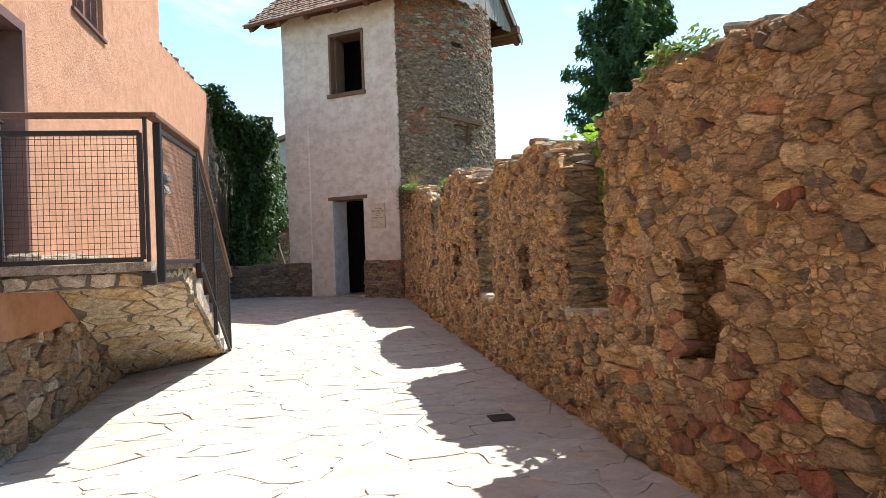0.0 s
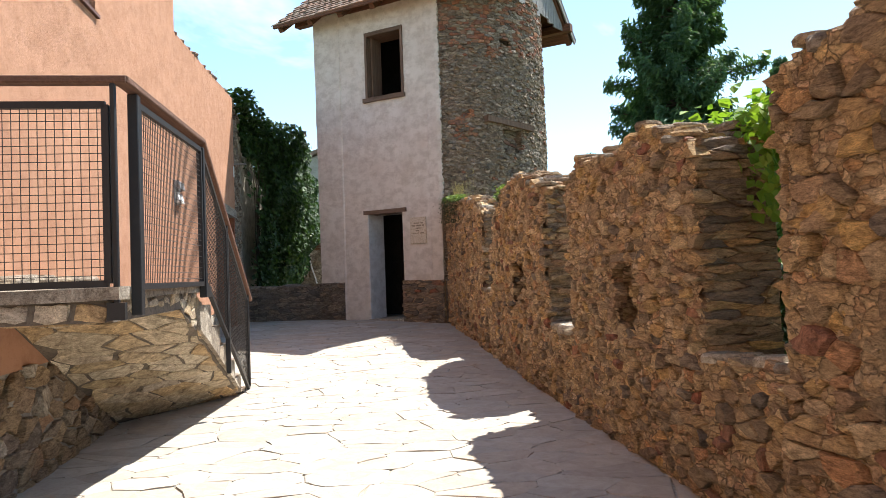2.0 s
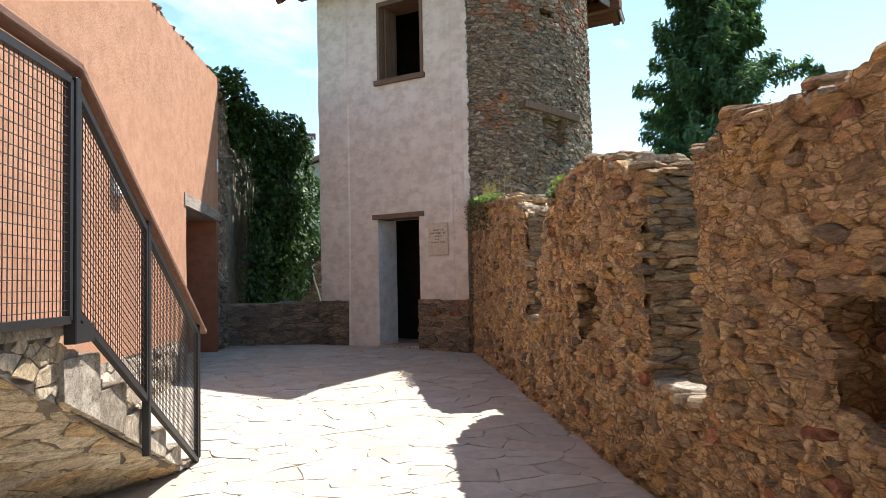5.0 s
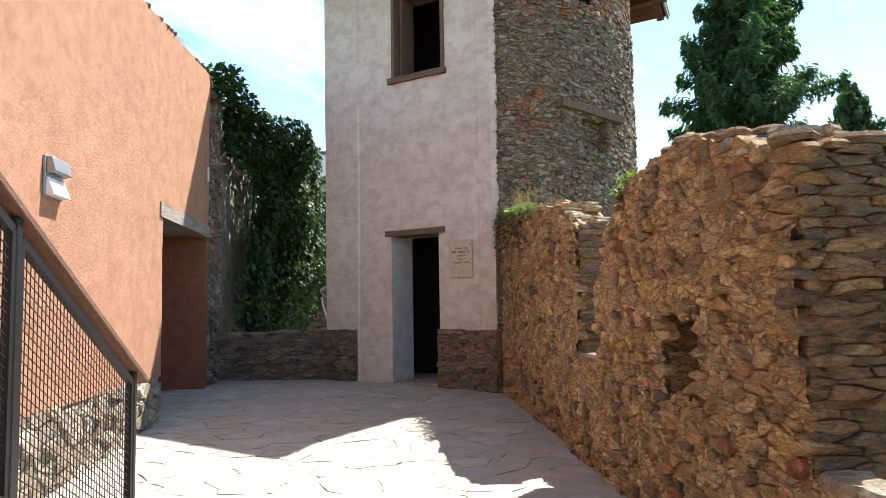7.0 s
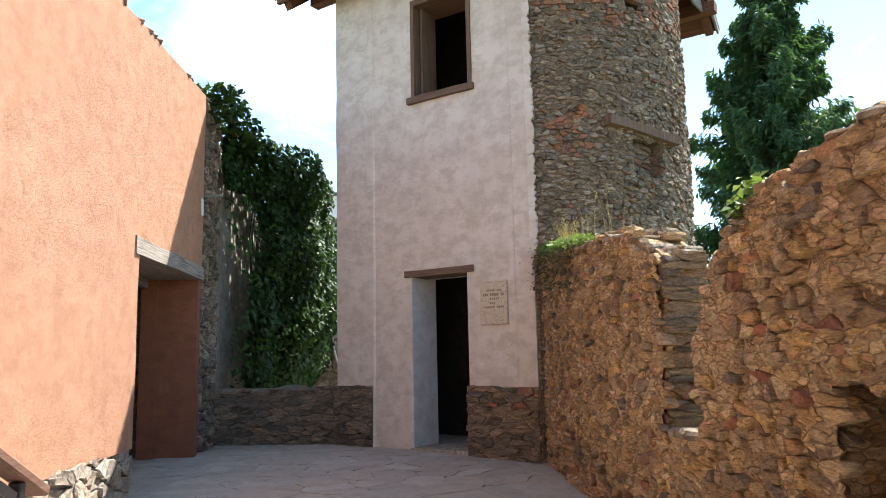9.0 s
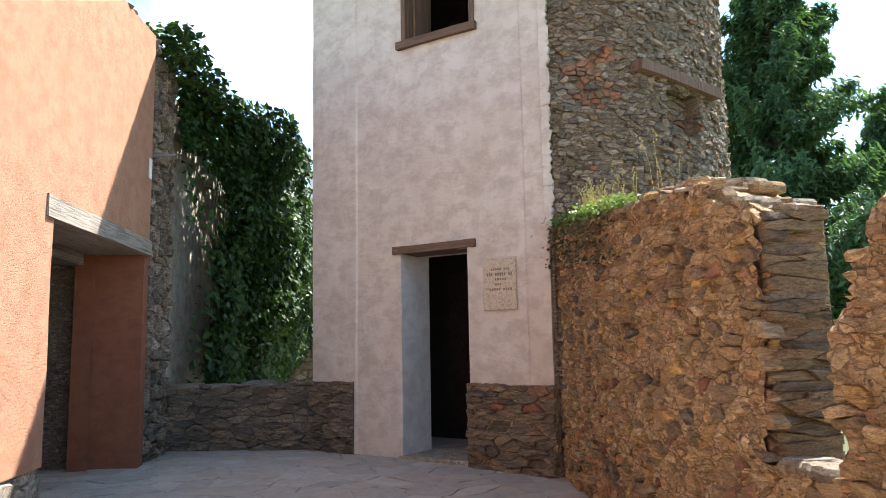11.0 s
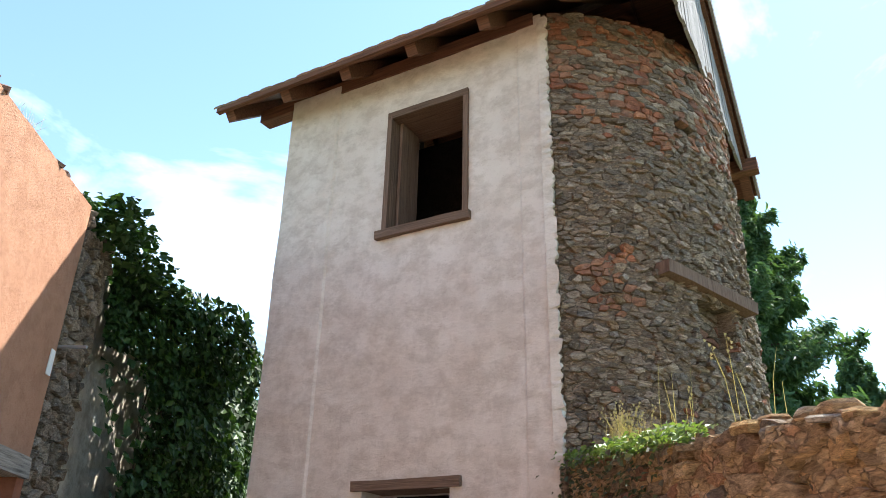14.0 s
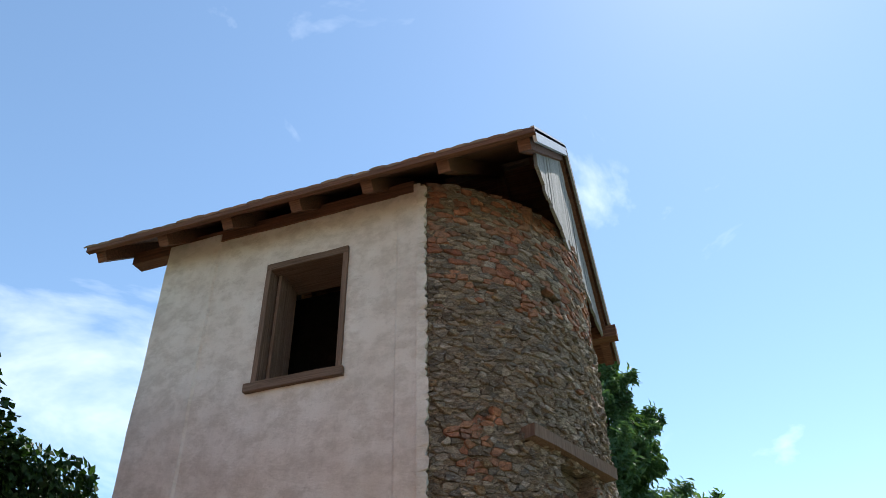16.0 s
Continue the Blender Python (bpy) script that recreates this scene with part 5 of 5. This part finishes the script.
# far garden wall and house
far_wall = thing("wall_far", (-14, 16.8, 0), "distant rubble wall with a brick top", "stone wall", kind="structure")
fa, fb = Vector((-16.2, 16.0, 0)), Vector((-11.6, 18.2, 0))
fd = (fb - fa).normalized()
fo = Vector((fd.y, -fd.x, 0))
bm = bmesh.new()
ends = [fa - fo * 0.4, fa, fb, fb - fo * 0.4]
hexa(bm, [p + Vector((0, 0, -0.3)) for p in ends] + [p + Vector((0, 0, 2.6)) for p in ends])
part("core", bm, mortar_grey, far_wall)
stones(rubble(0, (fb - fa).length, 0.0, 2.0, 0.26, 0.13, 111), lambda u, v: True, 0.015, (0.01, 0.04), lambda u, v, h: fa + fd * u + fo * h + Vector((0, 0, v)), 112, far_wall, "stone", lambda u, v: False, lambda u, v, r: stone_base)
stones(rubble(0, (fb - fa).length, 2.0, 2.6, 0.26, 0.08, 113, 0.12), lambda u, v: True, 0.01, (0.01, 0.02), lambda u, v, h: fa + fd * u + fo * h + Vector((0, 0, v)), 114, far_wall, "brick", lambda u, v: False, lambda u, v, r: brick_red)
cable = bpy.data.curves.new("cable", "CURVE")
cable.dimensions, cable.bevel_depth = "3D", 0.02
sp = cable.splines.new("POLY")
pts = [fa + fd * (2.0 + 0.12 * math.sin(i * 0.6)) + fo * 0.06 + Vector((0, 0, 0.2 + i * 0.22)) for i in range(11)]
sp.points.add(len(pts) - 1)
for p, q in zip(sp.points, pts):
    p.co = (*q, 1)
cable.materials.append(white_paint)
tagged(new("cable", cable), "pale cable hanging on the distant wall", "cable")

house = thing("house", (-22.5, 25.8, 0), "distant grey rendered house with a tiled gable roof", "house")
hm = pose(-22.6, 25.9, 0, 0, 0, 41)
bm = bmesh.new()
hv = [hm @ Vector(c) for c in ((-6, 0, -0.5), (3.2, 0, -0.5), (3.2, 7, -0.5), (-6, 7, -0.5), (-6, 0, 4.2), (3.2, 0, 7.6), (3.2, 7, 7.6), (-6, 7, 4.2))]
hexa(bm, hv)
part("wall", bm, far_plaster, house, "grey render gable wall")
bm = bmesh.new()
hexa(bm, [hm @ Vector(c) for c in ((-6.4, -0.3, 4.12), (3.4, -0.3, 7.74), (3.4, 7.3, 7.74), (-6.4, 7.3, 4.12), (-6.4, -0.3, 4.3), (3.4, -0.3, 7.92), (3.4, 7.3, 7.92), (-6.4, 7.3, 4.3))])
part("roof", bm, clay_tile, house)
bm = bmesh.new()
hexa(bm, [hm @ Vector(c) for c in ((-0.5, 1.5, 5.6), (0.1, 1.5, 5.6), (0.1, 2.1, 5.6), (-0.5, 2.1, 5.6), (-0.5, 1.5, 7.9), (0.1, 1.5, 7.9), (0.1, 2.1, 7.9), (-0.5, 2.1, 7.9))])
chimney = part("chimney", bm, white_paint, house, "pale chimney with a dark cap")
bm = bmesh.new()
hexa(bm, [hm @ Vector(c) for c in ((-0.58, 1.42, 7.9), (0.18, 1.42, 7.9), (0.18, 2.18, 7.9), (-0.58, 2.18, 7.9), (-0.58, 1.42, 8.02), (0.18, 1.42, 8.02), (0.18, 2.18, 8.02), (-0.58, 2.18, 8.02))])
part("chimney_cap", bm, mortar_dark, chimney)


# ---- trees ----
def conifer(at, height, spread, seed, label, low=0.12):
    """A tall dark conifer: tapered trunk, drooping limbs, many needle sprays."""
    rng = random.Random(seed)
    tree = thing("conifer", at, label, "tree")
    at = Vector(at)
    bm = bmesh.new()
    bmesh.ops.create_cone(bm, cap_ends=True, segments=12, radius1=height * 0.025, radius2=0.03, depth=height, matrix=Matrix.Translation(at + Vector((0, 0, height / 2))))
    part("trunk", bm, bark, tree)
    limbs, spots = bmesh.new(), []
    for i in range(260):
        k = low + (1 - low) * ((i + rng.random()) / 260)
        z = height * k
        reach = spread * (1 - k) ** 0.7 * rng.uniform(0.55, 1.15) * (0.75 + 0.25 * math.sin(i * 0.7)) + 0.25
        a = rng.uniform(0, 2 * math.pi)
        out = Vector((math.cos(a), math.sin(a), 0))
        side = Vector((-out.y, out.x, 0))
        p = at + Vector((0, 0, z))
        tip = p + out * reach + Vector((0, 0, reach * rng.uniform(0.0, 0.45)))
        beam(p, tip, 0.07, 0.07, limbs)
        n = int(55 + reach * 110)
        for j in range(n):
            t = rng.uniform(0.25, 1.05) ** 0.8
            w = reach * 0.2 * (1.15 - t) + 0.1
            q = p.lerp(tip, t) + side * rng.gauss(0, w * 0.6) + Vector((0, 0, rng.gauss(-0.05, 0.16 + w * 0.2)))
            spots.append((q, (out * 0.6 + Vector((0, 0, 0.7))).normalized()))
    part("limb_mass", limbs, bark, tree, kind="stuff")
    v, f = leaf_cloud(spots, 0.13, rng, 0.5, 2.8)
    part_of("crown", v, f, conifer_leaf, tree, kind="stuff")


conifer((-9.4, 40.0, -0.3), 19.0, 6.5, 7, "tall dark green conifer behind the battlement")
conifer((-6.2, 56.0, -0.3), 15.0, 5.0, 8, "smaller dark conifer behind the battlement")


# ---- plants on the battlement ----
def vine(seed):
    rng = random.Random(seed)
    ob = thing("vine", lane(2.4, 5.5, 1.9), "bright yellow-green vine leaves behind the battlement", "vine")
    spots = []
    for i in range(1000):
        s = rng.gauss(5.3, 0.38)
        z = 2.0 + rng.gauss(0, 0.1) - abs(s - 5.5) * 0.05
        spots.append((lane(2.42 + rng.uniform(-0.25, 0.3), s, z), Vector((-0.1, -0.1, 1)).normalized()))
    for i in range(260):
        k = rng.random()
        spots.append((lane(2.25 + rng.uniform(-0.14, 0.1), 5.0 + rng.gauss(0, 0.1), 2.0 - k * 0.55), (Vector((0, 0, 0.4)) - ALONG).normalized()))
    v, f = leaf_cloud(spots, 0.065, rng, 0.3, 1.1)
    part_of("leaves", v, f, vine_leaf, ob, kind="stuff")
    bm = bmesh.new()
    for i in range(14):
        p = lane(2.5 + rng.uniform(-0.1, 0.1), rng.uniform(4.9, 6.0), -0.3)
        for k in range(5):
            q = p + Vector((0, 0, 0.47)) + ALONG * rng.uniform(-0.1, 0.1)
            beam(p, q, 0.012, 0.012, bm)
            p = q
    part("stem_mass", bm, bark, ob, kind="stuff")


vine(121)


def hedge(s0, s1, o0, o1, top, seed, label):
    rng = random.Random(seed)
    ob = thing("shrub", lane((o0 + o1) / 2, (s0 + s1) / 2, -0.35), label, "shrub")
    spots = []
    for i in range(5200):
        s, o = rng.uniform(s0, s1), rng.uniform(o0, o1)
        z = rng.uniform(-0.35, top + 0.25 * noise.noise(Vector((s * 1.5, o * 1.5, 3))))
        spots.append((lane(o, s, z), Vector((0, 0, 1))))
    v, f = leaf_cloud(spots, 0.09, rng)
    part_of("leaves", v, f, ivy_leaf, ob, kind="stuff")
    bm = bmesh.new()
    for i in range(9):
        p = lane(rng.uniform(o0, o1), rng.uniform(s0, s1), -0.35)
        beam(p, p + Vector((rng.uniform(-0.2, 0.2), rng.uniform(-0.2, 0.2), top * 0.8)), 0.03, 0.03, bm)
    part("stem_mass", bm, bark, ob, kind="stuff")


hedge(4.2, 7.0, 2.55, 3.5, 1.85, 122, "dark green shrub growing behind the battlement")


def tuft(name, s0, s1, o, label, category, count, size, mat, seed, hang=0.1, rise=0.05):
    rng = random.Random(seed)
    m = (s0 + s1) / 2
    ob = thing(name, lane(o, m, wall_top(m)), label, category)
    spots = []
    for i in range(count):
        s = rng.uniform(s0, s1)
        spots.append((lane(o + rng.gauss(0, 0.05), s, wall_top(s) + rng.uniform(-hang, rise) + 0.03 * noise.noise(Vector((s * 6, 0, 0)))), (Vector((0, 0, 1)) - ACROSS * 0.6).normalized()))
    v, f = leaf_cloud(spots, size, rng, 0.4, 1.2)
    part_of("leaves", v, f, mat, ob, kind="stuff")


tuft("stonecrop", 12.7, 14.5, FACE - 0.02, "green stonecrop cushion on the wall top", "plant", 1100, 0.032, sedum_leaf, 131, 0.06, 0.035)
tuft("hanging_moss", 13.0, 14.6, FACE - 0.07, "dark moss hanging down the wall", "moss", 420, 0.032, moss_dark, 132, 0.42, -0.04)
tuft("stonecrop", 3.55, 3.75, FACE + 0.02, "small green stonecrop tuft on the wall top", "plant", 160, 0.04, sedum_leaf, 133)
tuft("stonecrop", 3.2, 3.36, FACE + 0.02, "small green stonecrop tuft on the wall top", "plant", 120, 0.035, sedum_leaf, 134)
tuft("stonecrop", 9.9, 10.15, FACE + 0.02, "small green stonecrop tuft on the wall top", "plant", 180, 0.04, sedum_leaf, 135)


def grass_tuft(s, o, z, count, high, seed, label, lean=0.25):
    rng = random.Random(seed)
    ob = thing("grass_tuft", lane(o, s, z), label, "grass")
    v, f = [], []
    for i in range(count):
        p = lane(o + rng.gauss(0, 0.06), s + rng.gauss(0, 0.09), z)
        h = high * rng.uniform(0.5, 1.15)
        b = Vector((rng.gauss(0, lean), rng.gauss(0, lean), 0)) * h
        w = ALONG * 0.0025
        k = len(v)
        v += [p - w, p + w, p + b * 0.35 + Vector((0, 0, h * 0.6)) + w, p + b * 0.35 + Vector((0, 0, h * 0.6)) - w, p + b + Vector((0, 0, h)) - w * 0.4, p + b + Vector((0, 0, h)) + w * 0.4]
        f += [(k, k + 1, k + 2, k + 3), (k + 3, k + 2, k + 5, k + 4)]
        if rng.random() < 0.4:
            q = p + b + Vector((0, 0, h))
            for j in range(5):
                t = q - Vector((0, 0, j * 0.02)) + Vector((rng.gauss(0, 0.01), rng.gauss(0, 0.01), 0))
                k = len(v)
                v += [t, t + Vector((0.012, 0.004, 0.012)), t + Vector((-0.004, 0.012, 0.024))]
                f += [(k, k + 1, k + 2)]
    part_of("blade_mass", v, f, dry_grass, ob, kind="stuff")


grass_tuft(13.9, FACE + 0.12, 2.48, 90, 0.26, 141, "tuft of dry yellow grass on the wall top")
grass_tuft(13.2, FACE + 0.16, 2.42, 8, 0.42, 142, "few tall dry stalks on the wall top", 0.1)
grass_tuft(12.6, FACE + 0.2, 2.38, 5, 0.4, 143, "few tall dry stalks on the wall top", 0.1)
grass_tuft(14.4, OF - 0.15, 4.6, 60, 0.2, 144, "dry grass on the tiled wall coping")

# ---- tiles, stones and flagstones ----
lay_tiles()
for job in LATER:
    lay(*job)
